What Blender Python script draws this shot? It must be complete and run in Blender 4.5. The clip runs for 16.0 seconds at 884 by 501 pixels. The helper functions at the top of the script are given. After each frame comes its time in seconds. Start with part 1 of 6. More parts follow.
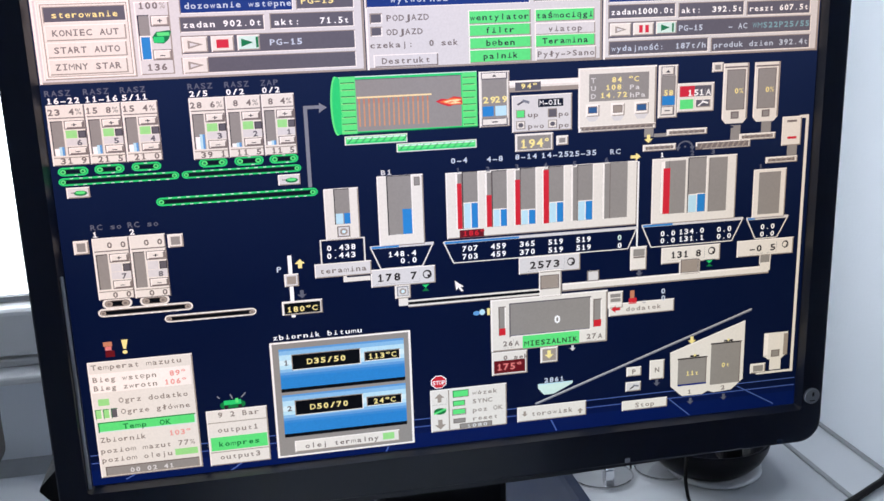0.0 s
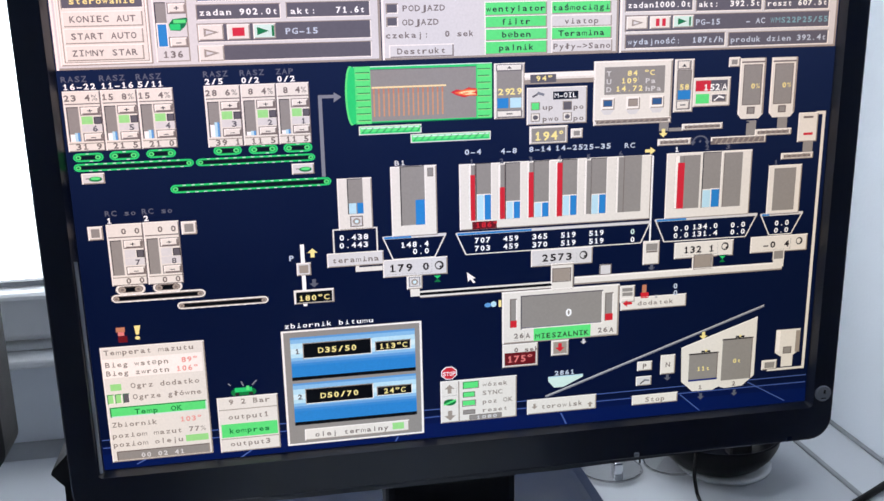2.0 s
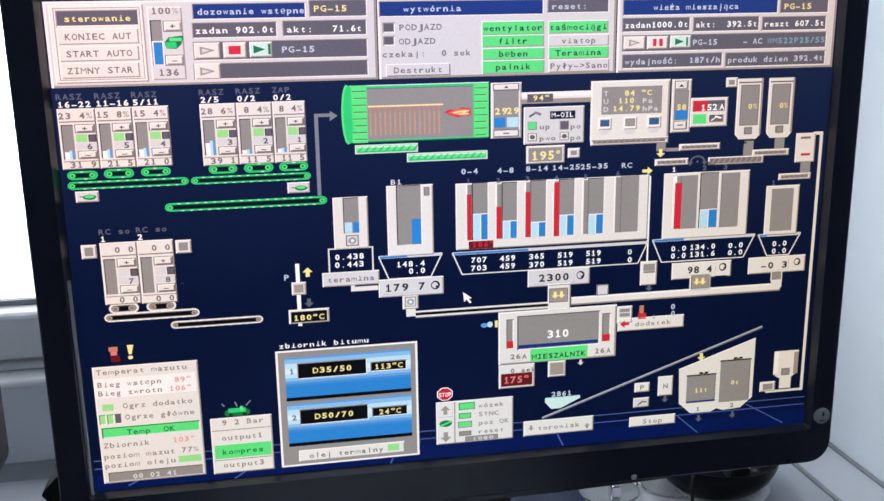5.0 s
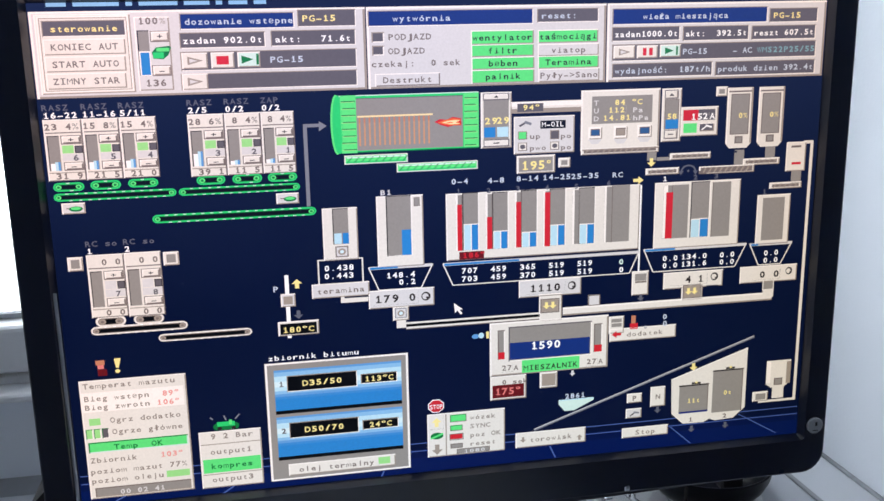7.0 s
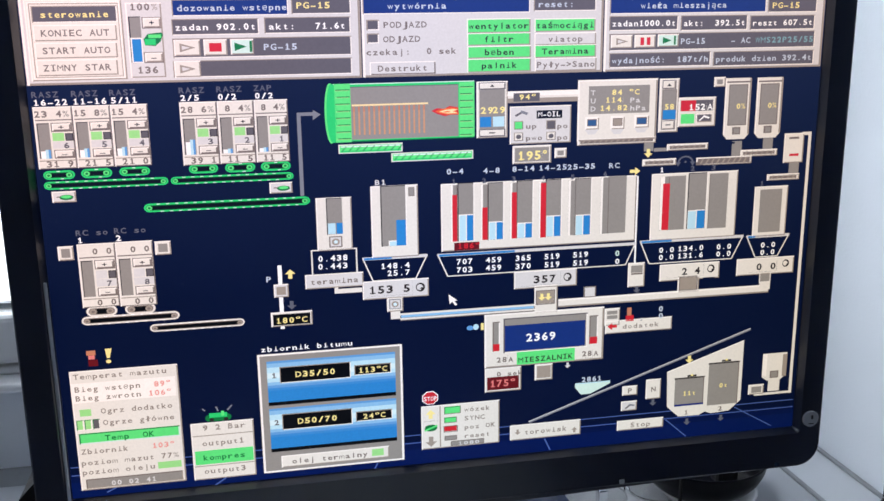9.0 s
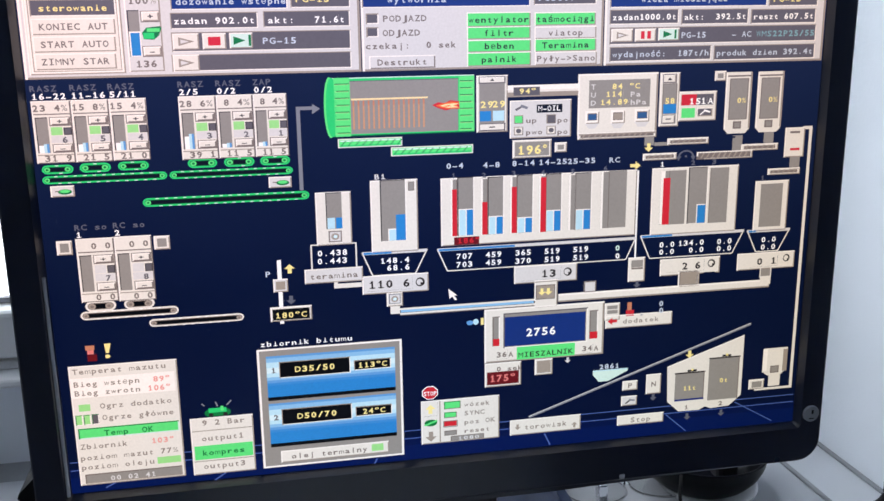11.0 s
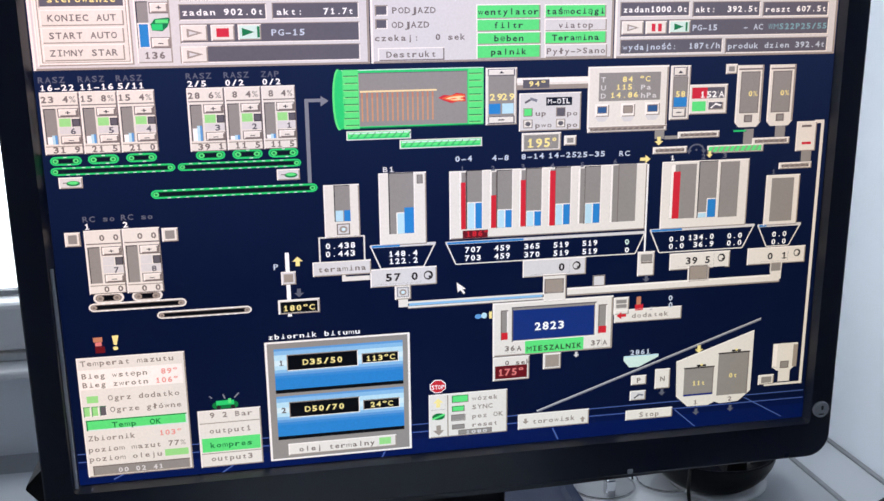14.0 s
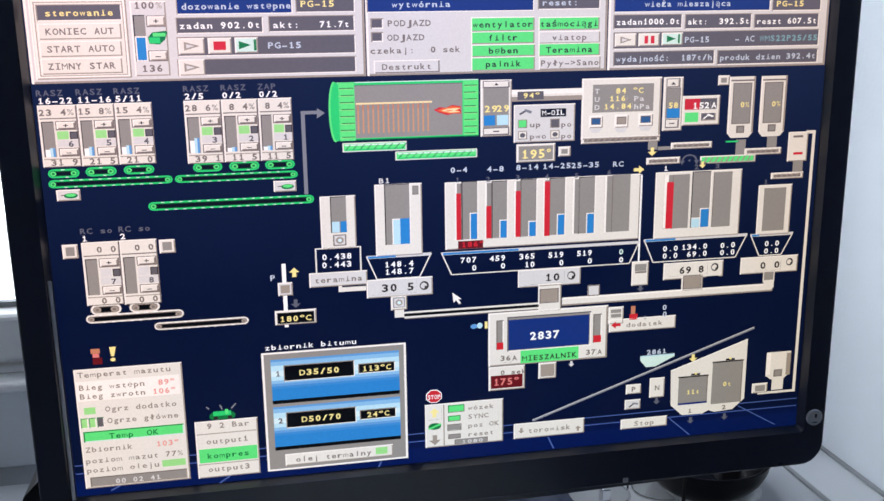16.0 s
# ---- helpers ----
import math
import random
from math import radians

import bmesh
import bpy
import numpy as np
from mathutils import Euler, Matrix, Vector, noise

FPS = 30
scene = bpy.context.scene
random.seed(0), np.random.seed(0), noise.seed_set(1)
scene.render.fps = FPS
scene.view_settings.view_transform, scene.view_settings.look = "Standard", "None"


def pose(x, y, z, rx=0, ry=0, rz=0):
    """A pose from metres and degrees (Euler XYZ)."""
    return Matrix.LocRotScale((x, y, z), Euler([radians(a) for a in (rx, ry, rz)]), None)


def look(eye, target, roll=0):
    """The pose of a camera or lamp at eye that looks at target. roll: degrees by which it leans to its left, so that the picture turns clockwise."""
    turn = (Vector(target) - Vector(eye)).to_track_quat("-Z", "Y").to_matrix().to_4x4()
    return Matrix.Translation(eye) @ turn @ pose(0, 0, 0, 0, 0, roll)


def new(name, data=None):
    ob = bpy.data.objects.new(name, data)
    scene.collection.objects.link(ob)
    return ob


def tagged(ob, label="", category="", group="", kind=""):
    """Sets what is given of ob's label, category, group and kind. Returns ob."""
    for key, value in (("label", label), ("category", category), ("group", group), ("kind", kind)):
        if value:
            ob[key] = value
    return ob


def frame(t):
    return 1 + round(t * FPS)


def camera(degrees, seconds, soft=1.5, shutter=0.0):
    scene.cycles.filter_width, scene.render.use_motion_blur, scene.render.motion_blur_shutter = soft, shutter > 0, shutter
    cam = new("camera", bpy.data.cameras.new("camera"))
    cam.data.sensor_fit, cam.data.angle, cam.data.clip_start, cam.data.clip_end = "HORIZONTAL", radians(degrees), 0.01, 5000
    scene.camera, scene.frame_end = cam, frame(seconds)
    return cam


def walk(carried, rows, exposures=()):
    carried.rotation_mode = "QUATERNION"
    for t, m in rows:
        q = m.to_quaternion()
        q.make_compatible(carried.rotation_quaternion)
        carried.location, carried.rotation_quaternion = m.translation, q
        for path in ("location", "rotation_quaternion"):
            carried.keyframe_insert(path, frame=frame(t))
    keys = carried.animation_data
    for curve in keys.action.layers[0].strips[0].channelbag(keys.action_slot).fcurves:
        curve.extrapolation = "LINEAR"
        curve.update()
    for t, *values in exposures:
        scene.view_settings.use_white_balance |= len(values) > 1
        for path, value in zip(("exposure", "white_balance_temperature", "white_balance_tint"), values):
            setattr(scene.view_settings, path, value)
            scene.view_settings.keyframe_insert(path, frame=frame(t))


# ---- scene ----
# Metres. The display's surface is the plane y = 0, its centre line x = 0; the viewer stands at negative y.
cam = camera(49.2, 16.0, soft=1.5)
PATH = [
    (0, (-0.12348, -0.58024, 0.04070), (-0.0124, 0.0022, -0.1163), -1.8),
    (0.5, (-0.12345, -0.58015, 0.04064), (-0.0140, 0.0023, -0.1185), -1.6),
    (1, (-0.12371, -0.58095, 0.04098), (-0.0170, 0.0021, -0.1176), -1.4),
    (1.5, (-0.12376, -0.58104, 0.04105), (-0.0222, 0.0023, -0.1197), -1.4),
    (2, (-0.12355, -0.58043, 0.04077), (-0.0205, 0.0023, -0.1215), -1.1),
    (2.5, (-0.12280, -0.57801, 0.03974), (-0.0197, 0.0051, -0.1201), -1.1),
    (3, (-0.12274, -0.57778, 0.03963), (-0.0188, 0.0062, -0.1165), -1.0),
    (3.5, (-0.12283, -0.57814, 0.03977), (-0.0179, 0.0062, -0.1145), -0.8),
    (4, (-0.12292, -0.57834, 0.03985), (-0.0196, 0.0069, -0.1123), -0.7),
    (6.5, (-0.12179, -0.57367, 0.03770), (-0.0108, 0.0119, -0.1071), -1.1),
    (7, (-0.12187, -0.57318, 0.03739), (-0.0096, 0.0130, -0.1049), -1.0),
    (7.5, (-0.12180, -0.57267, 0.03711), (-0.0065, 0.0129, -0.1049), -0.8),
    (8, (-0.12157, -0.57134, 0.03648), (-0.0075, 0.0148, -0.1052), -0.8),
    (8.5, (-0.12098, -0.56942, 0.03563), (-0.0060, 0.0155, -0.1088), -0.7),
    (11, (-0.12049, -0.56689, 0.03442), (-0.0055, 0.0168, -0.1156), -0.7),
    (11.5, (-0.12021, -0.56612, 0.03410), (-0.0055, 0.0173, -0.1168), -0.9),
    (12, (-0.12023, -0.56624, 0.03416), (-0.0052, 0.0175, -0.1152), -0.9),
    (12.5, (-0.12003, -0.56571, 0.03393), (-0.0053, 0.0186, -0.1136), -0.4),
    (13, (-0.12013, -0.56555, 0.03381), (-0.0060, 0.0184, -0.1153), -0.6),
    (13.5, (-0.12009, -0.56525, 0.03367), (-0.0072, 0.0175, -0.1209), -0.7),
    (14, (-0.12008, -0.56485, 0.03345), (-0.0106, 0.0188, -0.1202), -0.6),
    (14.5, (-0.12048, -0.56560, 0.03373), (-0.0079, 0.0187, -0.1156), -0.8),
    (15, (-0.12127, -0.56707, 0.03426), (-0.0053, 0.0172, -0.1124), -0.6),
    (15.5, (-0.12168, -0.56765, 0.03442), (-0.0070, 0.0163, -0.1128), -0.6),
    (16, (-0.12201, -0.56838, 0.03472), (-0.0082, 0.0162, -0.1128), -0.7),
]
walk(cam, [(t, look(eye, target, roll)) for t, eye, target, roll in PATH])

# ---- light ----
world = bpy.data.worlds.new("sky")
scene.world = world
world.use_nodes = True
wn = world.node_tree
sky = wn.nodes.new("ShaderNodeTexSky")
sky.sky_type, sky.sun_disc = "NISHITA", False
sky.sun_elevation, sky.sun_rotation = radians(40), radians(20)
wn.links.new(sky.outputs[0], wn.nodes["Background"].inputs[0])
wn.nodes["Background"].inputs[1].default_value = 0.15
sun_data = bpy.data.lights.new("sun", "SUN")
sun_data.energy, sun_data.angle, sun_data.color = 0.8, radians(12), (1, 0.96, 0.9)
sun = new("sun", sun_data)
sun.matrix_world = look((0.5, 3, 3), (0, 0, 0))
# daylight that comes in through the window's opening
win_data = bpy.data.lights.new("window_light", "AREA")
win_data.shape, win_data.size, win_data.size_y = "RECTANGLE", 1.88, 1.40
win_data.energy, win_data.color = 36.0, (0.86, 0.93, 1.0)
win = new("window_light", win_data)
win.matrix_world = look((-0.585, 0.50, 0.50), (-0.585, -1.0, 0.3))
scene.view_settings.exposure = 0.0


# ---- materials ----
def lin(r, g, b):
    return tuple(((c / 255 + 0.055) / 1.055) ** 2.4 if c > 10 else c / 255 / 12.92 for c in (r, g, b)) + (1,)


def surface(name, rgb, rough, metal=0.0, grain=60.0, vary=0.08, bump=0.05, coat=0.0, fine=900.0, gloss=0.5):
    """A plain material with stains at a large scale and grain at a fine one."""
    m = bpy.data.materials.new(name)
    m.use_nodes = True
    nt, b = m.node_tree, m.node_tree.nodes["Principled BSDF"]
    co = nt.nodes.new("ShaderNodeTexCoord")
    n1, n2 = nt.nodes.new("ShaderNodeTexNoise"), nt.nodes.new("ShaderNodeTexNoise")
    n1.inputs["Scale"].default_value, n1.inputs["Detail"].default_value = grain, 4
    n2.inputs["Scale"].default_value, n2.inputs["Detail"].default_value = fine, 2
    for n in (n1, n2):
        nt.links.new(co.outputs["Object"], n.inputs["Vector"])
    mix = nt.nodes.new("ShaderNodeMix")
    mix.data_type = "RGBA"
    mix.inputs["A"].default_value = tuple(c * (1 - vary) for c in rgb) + (1,)
    mix.inputs["B"].default_value = tuple(min(1, c * (1 + vary)) for c in rgb) + (1,)
    nt.links.new(n1.outputs["Fac"], mix.inputs["Factor"])
    nt.links.new(mix.outputs["Result"], b.inputs["Base Color"])
    rr = nt.nodes.new("ShaderNodeMapRange")
    rr.inputs["To Min"].default_value, rr.inputs["To Max"].default_value = rough * 0.8, min(1, rough * 1.2)
    nt.links.new(n1.outputs["Fac"], rr.inputs["Value"])
    nt.links.new(rr.outputs["Result"], b.inputs["Roughness"])
    bp = nt.nodes.new("ShaderNodeBump")
    bp.inputs["Strength"].default_value, bp.inputs["Distance"].default_value = bump, 0.001
    nt.links.new(n2.outputs["Fac"], bp.inputs["Height"])
    nt.links.new(bp.outputs["Normal"], b.inputs["Normal"])
    b.inputs["Metallic"].default_value, b.inputs["Coat Weight"].default_value = metal, coat
    b.inputs["Specular IOR Level"].default_value = gloss
    return m


def glow(name, r, g, b, strength=1.12, vary=0.07):
    """A colour that the lit display shows: the panel gives off its own light, with a fine grain of its dots."""
    m = bpy.data.materials.new(name)
    m.use_nodes = True
    nt, p = m.node_tree, m.node_tree.nodes["Principled BSDF"]
    co = nt.nodes.new("ShaderNodeTexCoord")
    n1, n2 = nt.nodes.new("ShaderNodeTexNoise"), nt.nodes.new("ShaderNodeTexNoise")
    n1.inputs["Scale"].default_value, n2.inputs["Scale"].default_value = 700, 14
    add = nt.nodes.new("ShaderNodeMath")
    add.operation = "ADD"
    rr = nt.nodes.new("ShaderNodeMapRange")
    rr.inputs["From Min"].default_value, rr.inputs["From Max"].default_value = 0.6, 1.4
    rr.inputs["To Min"].default_value, rr.inputs["To Max"].default_value = strength * (1 - vary), strength * (1 + vary)
    for n in (n1, n2):
        nt.links.new(co.outputs["Object"], n.inputs["Vector"])
    nt.links.new(n1.outputs["Fac"], add.inputs[0])
    nt.links.new(n2.outputs["Fac"], add.inputs[1])
    nt.links.new(add.outputs[0], rr.inputs["Value"])
    # seen from above, the panel is brighter and its black paler along the head than along the foot; the paler black
    # also has glare put into its colour
    geo, sep = nt.nodes.new("ShaderNodeNewGeometry"), nt.nodes.new("ShaderNodeSeparateXYZ")
    nt.links.new(geo.outputs["Position"], sep.inputs[0])
    height, gain, times = nt.nodes.new("ShaderNodeMapRange"), nt.nodes.new("ShaderNodeMapRange"), nt.nodes.new("ShaderNodeMath")
    for n, lo, hi in ((height, 0.0, 1.0), (gain, 0.93, 1.03)):
        n.inputs["From Min"].default_value, n.inputs["From Max"].default_value = -0.2476, 0.0487
        n.inputs["To Min"].default_value, n.inputs["To Max"].default_value = lo, hi
        nt.links.new(sep.outputs["Z"], n.inputs["Value"])
    times.operation = "MULTIPLY"
    nt.links.new(rr.outputs["Result"], times.inputs[0])
    nt.links.new(gain.outputs["Result"], times.inputs[1])
    nt.links.new(times.outputs[0], p.inputs["Emission Strength"])
    veil = nt.nodes.new("ShaderNodeValToRGB")
    nt.links.new(height.outputs["Result"], veil.inputs["Fac"])
    lk = veil.color_ramp.elements
    lk[0].color, lk[1].color = (0, 0, 0, 1), (0.011, 0.017, 0.044, 1)
    for where, c in ((0.4, (0.0, 0.0005, 0.001, 1)), (0.75, (0.005, 0.0085, 0.0225, 1))):
        lk.new(where).color = c
    # the panel's own unevenness: rosy at one side, cool in the middle, tan at the other
    ramp, tint, sum_ = nt.nodes.new("ShaderNodeValToRGB"), nt.nodes.new("ShaderNodeMix"), nt.nodes.new("ShaderNodeMix")
    across = nt.nodes.new("ShaderNodeMapRange")
    across.inputs["From Min"].default_value, across.inputs["From Max"].default_value = -0.237, 0.237
    nt.links.new(sep.outputs["X"], across.inputs["Value"])
    nt.links.new(across.outputs["Result"], ramp.inputs["Fac"])
    els = ramp.color_ramp.elements
    els[0].color, els[1].color = (1.06, 0.94, 0.93, 1), (0.84, 0.76, 0.68, 1)
    for where, c in ((0.45, (0.95, 0.96, 1.04, 1)), (0.7, (0.93, 0.92, 0.94, 1)), (0.87, (0.89, 0.85, 0.82, 1))):
        els.new(where).color = c
    warm, both = nt.nodes.new("ShaderNodeValToRGB"), nt.nodes.new("ShaderNodeMix")
    nt.links.new(height.outputs["Result"], warm.inputs["Fac"])
    warm.color_ramp.elements[0].color, warm.color_ramp.elements[1].color = (0.96, 1.01, 1.0, 1), (1.05, 0.985, 0.99, 1)
    both.data_type, both.blend_type = "RGBA", "MULTIPLY"
    both.inputs["Factor"].default_value = 1.0
    nt.links.new(ramp.outputs["Color"], both.inputs["A"])
    nt.links.new(warm.outputs["Color"], both.inputs["B"])
    tint.data_type, tint.blend_type = "RGBA", "MULTIPLY"
    tint.inputs["Factor"].default_value = 1.0
    tint.inputs["A"].default_value = lin(r, g, b)
    nt.links.new(both.outputs["Result"], tint.inputs["B"])
    sum_.data_type, sum_.blend_type = "RGBA", "ADD"
    sum_.inputs["Factor"].default_value = 1.0
    nt.links.new(tint.outputs["Result"], sum_.inputs["A"])
    nt.links.new(veil.outputs["Color"], sum_.inputs["B"])
    nt.links.new(sum_.outputs["Result"], p.inputs["Emission Color"])
    p.inputs["Base Color"].default_value = (0.006, 0.007, 0.01, 1)
    p.inputs["Roughness"].default_value = 0.45
    p.inputs["Specular IOR Level"].default_value = 0.12
    return m


M = {
    "navy": glow("display_navy", 6, 16, 49),
    "floor": glow("display_floor_blue", 5, 23, 80),
    "floor2": glow("display_floor_deep_blue", 6, 20, 68),
    "line": glow("display_line_blue", 78, 102, 168),
    "cream": glow("display_cream", 232, 226, 219),
    "light": glow("display_light_cream", 250, 243, 238),
    "shade": glow("display_shaded_cream", 160, 148, 138),
    "panel": glow("display_panel_grey", 216, 213, 214),
    "grey": glow("display_grey", 147, 142, 138),
    "dark": glow("display_dark_grey", 98, 94, 100),
    "steel": glow("display_steel_grey", 128, 130, 140),
    "dim": glow("display_dim_grey", 96, 98, 112),
    "ink": glow("display_ink", 44, 38, 40),
    "soft": glow("display_soft_ink", 122, 111, 106),
    "black": glow("display_black", 8, 9, 14),
    "white": glow("display_white", 252, 251, 252),
    "pale": glow("display_pale_blue_text", 196, 206, 222),
    "blue": glow("display_blue", 46, 132, 204),
    "title": glow("display_title_blue", 24, 50, 122),
    "sky": glow("display_light_blue", 188, 224, 240),
    "mid": glow("display_mid_blue", 98, 156, 214),
    "haze": glow("display_hazy_blue", 138, 188, 228),
    "frost": glow("display_frost_blue", 214, 236, 244),
    "azure": glow("display_azure", 62, 138, 206),
    "deep": glow("display_deep_blue", 18, 40, 118),
    "slateblue": glow("display_slate_blue", 52, 92, 142),
    "green": glow("display_green", 96, 226, 126),
    "pea": glow("display_pale_green", 156, 222, 140),
    "lime": glow("display_line_green", 46, 206, 112),
    "forest": glow("display_dark_green", 20, 120, 62),
    "mint": glow("display_mint", 210, 234, 226),
    "red": glow("display_red", 208, 40, 52),
    "brick": glow("display_dark_red", 104, 22, 30),
    "rose": glow("display_rose", 226, 128, 124),
    "orange": glow("display_orange", 236, 106, 52),
    "rust": glow("display_rust", 196, 128, 98),
    "yellow": glow("display_yellow", 249, 230, 152),
    "tan": glow("display_tan", 200, 146, 112),
    "straw": glow("display_straw", 248, 220, 166),
    "faint": glow("display_faint_ink", 146, 135, 128),
    "blush": glow("display_blush", 234, 156, 150),
    "teal": glow("display_teal_text", 128, 170, 180),
}
GLOSS = surface("satin_black_plastic", (0.0045, 0.0080, 0.0240), 0.32, vary=0.2, grain=20, bump=0.01, gloss=0.9)
MATT = surface("matt_black_plastic", (0.012, 0.012, 0.014), 0.5, vary=0.2, bump=0.1)
SLATE = surface("slate_grey_plastic", (0.0075, 0.015, 0.040), 0.5, vary=0.15, gloss=0.15)
RUBBER = surface("black_cable_rubber", (0.003, 0.003, 0.004), 0.5, gloss=0.2)
PVC = surface("white_window_plastic", (0.72, 0.73, 0.75), 0.35, vary=0.03)
PAINT = surface("white_wall_paint", (0.78, 0.82, 0.88), 0.7, grain=6, vary=0.04, bump=0.15, fine=300)
ROOM = surface("dark_reflected_wall", (0.05, 0.066, 0.105), 0.75, grain=6, vary=0.05, bump=0.15, fine=300)
DESK = surface("pale_grey_laminate", (0.45, 0.47, 0.51), 0.42, grain=9, vary=0.05)
REFLECTOR = surface("reflector_white", (0.80, 0.82, 0.84), 0.4, grain=9, vary=0.04)
JOINT = surface("grey_sealant", (0.27, 0.28, 0.30), 0.7, grain=40, vary=0.2)
FLOOR = surface("dark_unseen_floor", (0.06, 0.06, 0.062), 0.6, grain=5, vary=0.15)
CHROME = surface("chrome", (0.75, 0.76, 0.78), 0.15, metal=1.0, vary=0.03)
LOGO = surface("silver_badge", (0.42, 0.43, 0.46), 0.35, metal=0.4)
DUCT = surface("white_trunking_plastic", (0.53, 0.55, 0.59), 0.3, grain=12, vary=0.03)
CLEAR = bpy.data.materials.new("clear_glass")
CLEAR.use_nodes = True
_g = CLEAR.node_tree.nodes["Principled BSDF"]
_g.inputs["Transmission Weight"].default_value, _g.inputs["Roughness"].default_value, _g.inputs["IOR"].default_value = 1.0, 0.03, 1.45


# ---- shapes ----
def part(name, bm, material, parent=None, label="", smooth=False):
    me = bpy.data.meshes.new(name)
    bm.normal_update()
    bm.to_mesh(me)
    bm.free()
    for m in material if isinstance(material, (list, tuple)) else [material]:
        me.materials.append(m)
    if smooth:
        for p in me.polygons:
            p.use_smooth = True
    ob = new(name, me)
    if parent:
        ob.parent = parent
        ob.matrix_parent_inverse = Matrix.Translation(-WHERE.get(parent.name, Vector()))
    if label:
        ob["label"] = label
    return ob


WHERE = {}


def thing(name, at, label, category, group="", kind=""):
    ob = new(name)
    ob.location = at
    WHERE[ob.name] = Vector(at)
    return tagged(ob, label, category, group, kind)


def box(x0, y0, z0, x1, y1, z1, bevel=0.0, segments=2):
    bm = bmesh.new()
    bmesh.ops.create_cube(bm, size=1, matrix=Matrix.LocRotScale(((x0 + x1) / 2, (y0 + y1) / 2, (z0 + z1) / 2), None, (x1 - x0, y1 - y0, z1 - z0)))
    if bevel:
        bmesh.ops.bevel(bm, geom=bm.edges[:], offset=bevel, segments=segments, profile=0.5, affect="EDGES")
    return bm


def rounded(x0, z0, x1, z1, r, n=6):
    """The outline of a rounded rectangle in x and z, counter-clockwise as the viewer sees it."""
    out = []
    for cx, cz, a in ((x1 - r, z1 - r, 0), (x0 + r, z1 - r, 90), (x0 + r, z0 + r, 180), (x1 - r, z0 + r, 270)):
        for k in range(n + 1):
            b = radians(a + 90 * k / n)
            out.append((cx + r * math.cos(b), cz + r * math.sin(b)))
    return out


def loft(rings, cap_first=False, cap_last=False):
    """A skin through rings of points of equal number."""
    bm = bmesh.new()
    vs = [[bm.verts.new(p) for p in ring] for ring in rings]
    n = len(rings[0])
    for a, b in zip(vs, vs[1:]):
        for i in range(n):
            bm.faces.new((a[i], a[(i + 1) % n], b[(i + 1) % n], b[i]))
    if cap_first:
        bm.faces.new(vs[0])
    if cap_last:
        bm.faces.new(vs[-1][::-1])
    bmesh.ops.recalc_face_normals(bm, faces=bm.faces[:])
    return bm


def lathe(profile, at, n=40):
    """A turned shape: radius and height pairs round an upright axis at the place given."""
    rings = [[(at[0] + r * math.cos(2 * math.pi * i / n), at[1] + r * math.sin(2 * math.pi * i / n), at[2] + h) for i in range(n)] for r, h in profile]
    return loft(rings, profile[0][0] > 0.0005, profile[-1][0] > 0.0005)


def tube(points, r, n=10):
    """A cable of round section through the points, smoothed between them."""
    ps = [Vector(p) for p in points]
    fine = []
    for i in range(len(ps) - 1):
        p0, p1, p2, p3 = ps[max(i - 1, 0)], ps[i], ps[i + 1], ps[min(i + 2, len(ps) - 1)]
        for k in range(8):
            s = k / 8
            fine.append(0.5 * (2 * p1 + (p2 - p0) * s + (2 * p0 - 5 * p1 + 4 * p2 - p3) * s * s + (3 * p1 - p0 - 3 * p2 + p3) * s ** 3))
    fine.append(ps[-1])
    rings = []
    for i, p in enumerate(fine):
        d = (fine[min(i + 1, len(fine) - 1)] - fine[max(i - 1, 0)]).normalized()
        side = d.cross(Vector((0.3, 0.2, 1))).normalized()
        up = side.cross(d)
        rings.append([p + r * (math.cos(2 * math.pi * k / n) * side + math.sin(2 * math.pi * k / n) * up) for k in range(n)])
    return loft(rings, True, True)


def join(*bms):
    out = bmesh.new()
    for b in bms:
        me = bpy.data.meshes.new("piece")
        b.to_mesh(me)
        b.free()
        out.from_mesh(me)
        bpy.data.meshes.remove(me)
    return out


# ---- room ----
DESK_Z, WALL_X = -0.370, 0.3880


def setting(name, bm, material, label):
    return tagged(part(name, bm, material), label, kind="structure")


# unseen floor, made dark so that the right bezel reflects little light
setting("floor", box(-2.4, -3.2, -1.21, 2.2, 0.6, -1.11), FLOOR, "unseen floor of the control room, dark to darken the bezel's reflections")
setting("ceiling", box(-2.4, -3.2, 1.6, 2.2, 0.6, 1.7), PAINT, "white painted ceiling")
setting("wall_pier", box(WALL_X, -0.12, -1.11, 0.6, 0.3, 1.6), PAINT, "white painted window pier beside the desk")
# unseen walls toned for the bezel's reflections: dark east and south, white west
setting("wall_east", box(2.0, -3.2, -1.11, 2.2, 0.6, 1.6), ROOM, "unseen dark blue wall added to keep the bezel's reflections dark")
setting("wall_west", box(-2.4, -3.2, -1.11, -2.2, 0.6, 1.6), PAINT, "unseen white wall added to lighten the bezel's reflections")
setting("wall_south", box(-2.2, -3.2, -1.11, 2.0, -3.0, 1.6), ROOM, "unseen dark blue wall added to keep the bezel's reflections dark")
W0, W1, WZ0, WZ1 = -1.55, 0.385, -0.2687, 1.30
north = join(box(-2.2, 0.3, -1.11, W0, 0.5, 1.6), box(W1, 0.3, -1.11, 2.0, 0.5, 1.6),
             box(W0, 0.3, -1.11, W1, 0.5, WZ0 - 0.016), box(W0, 0.3, WZ1, W1, 0.5, 1.6))
setting("wall_north", north, PAINT, "white wall with the window opening")

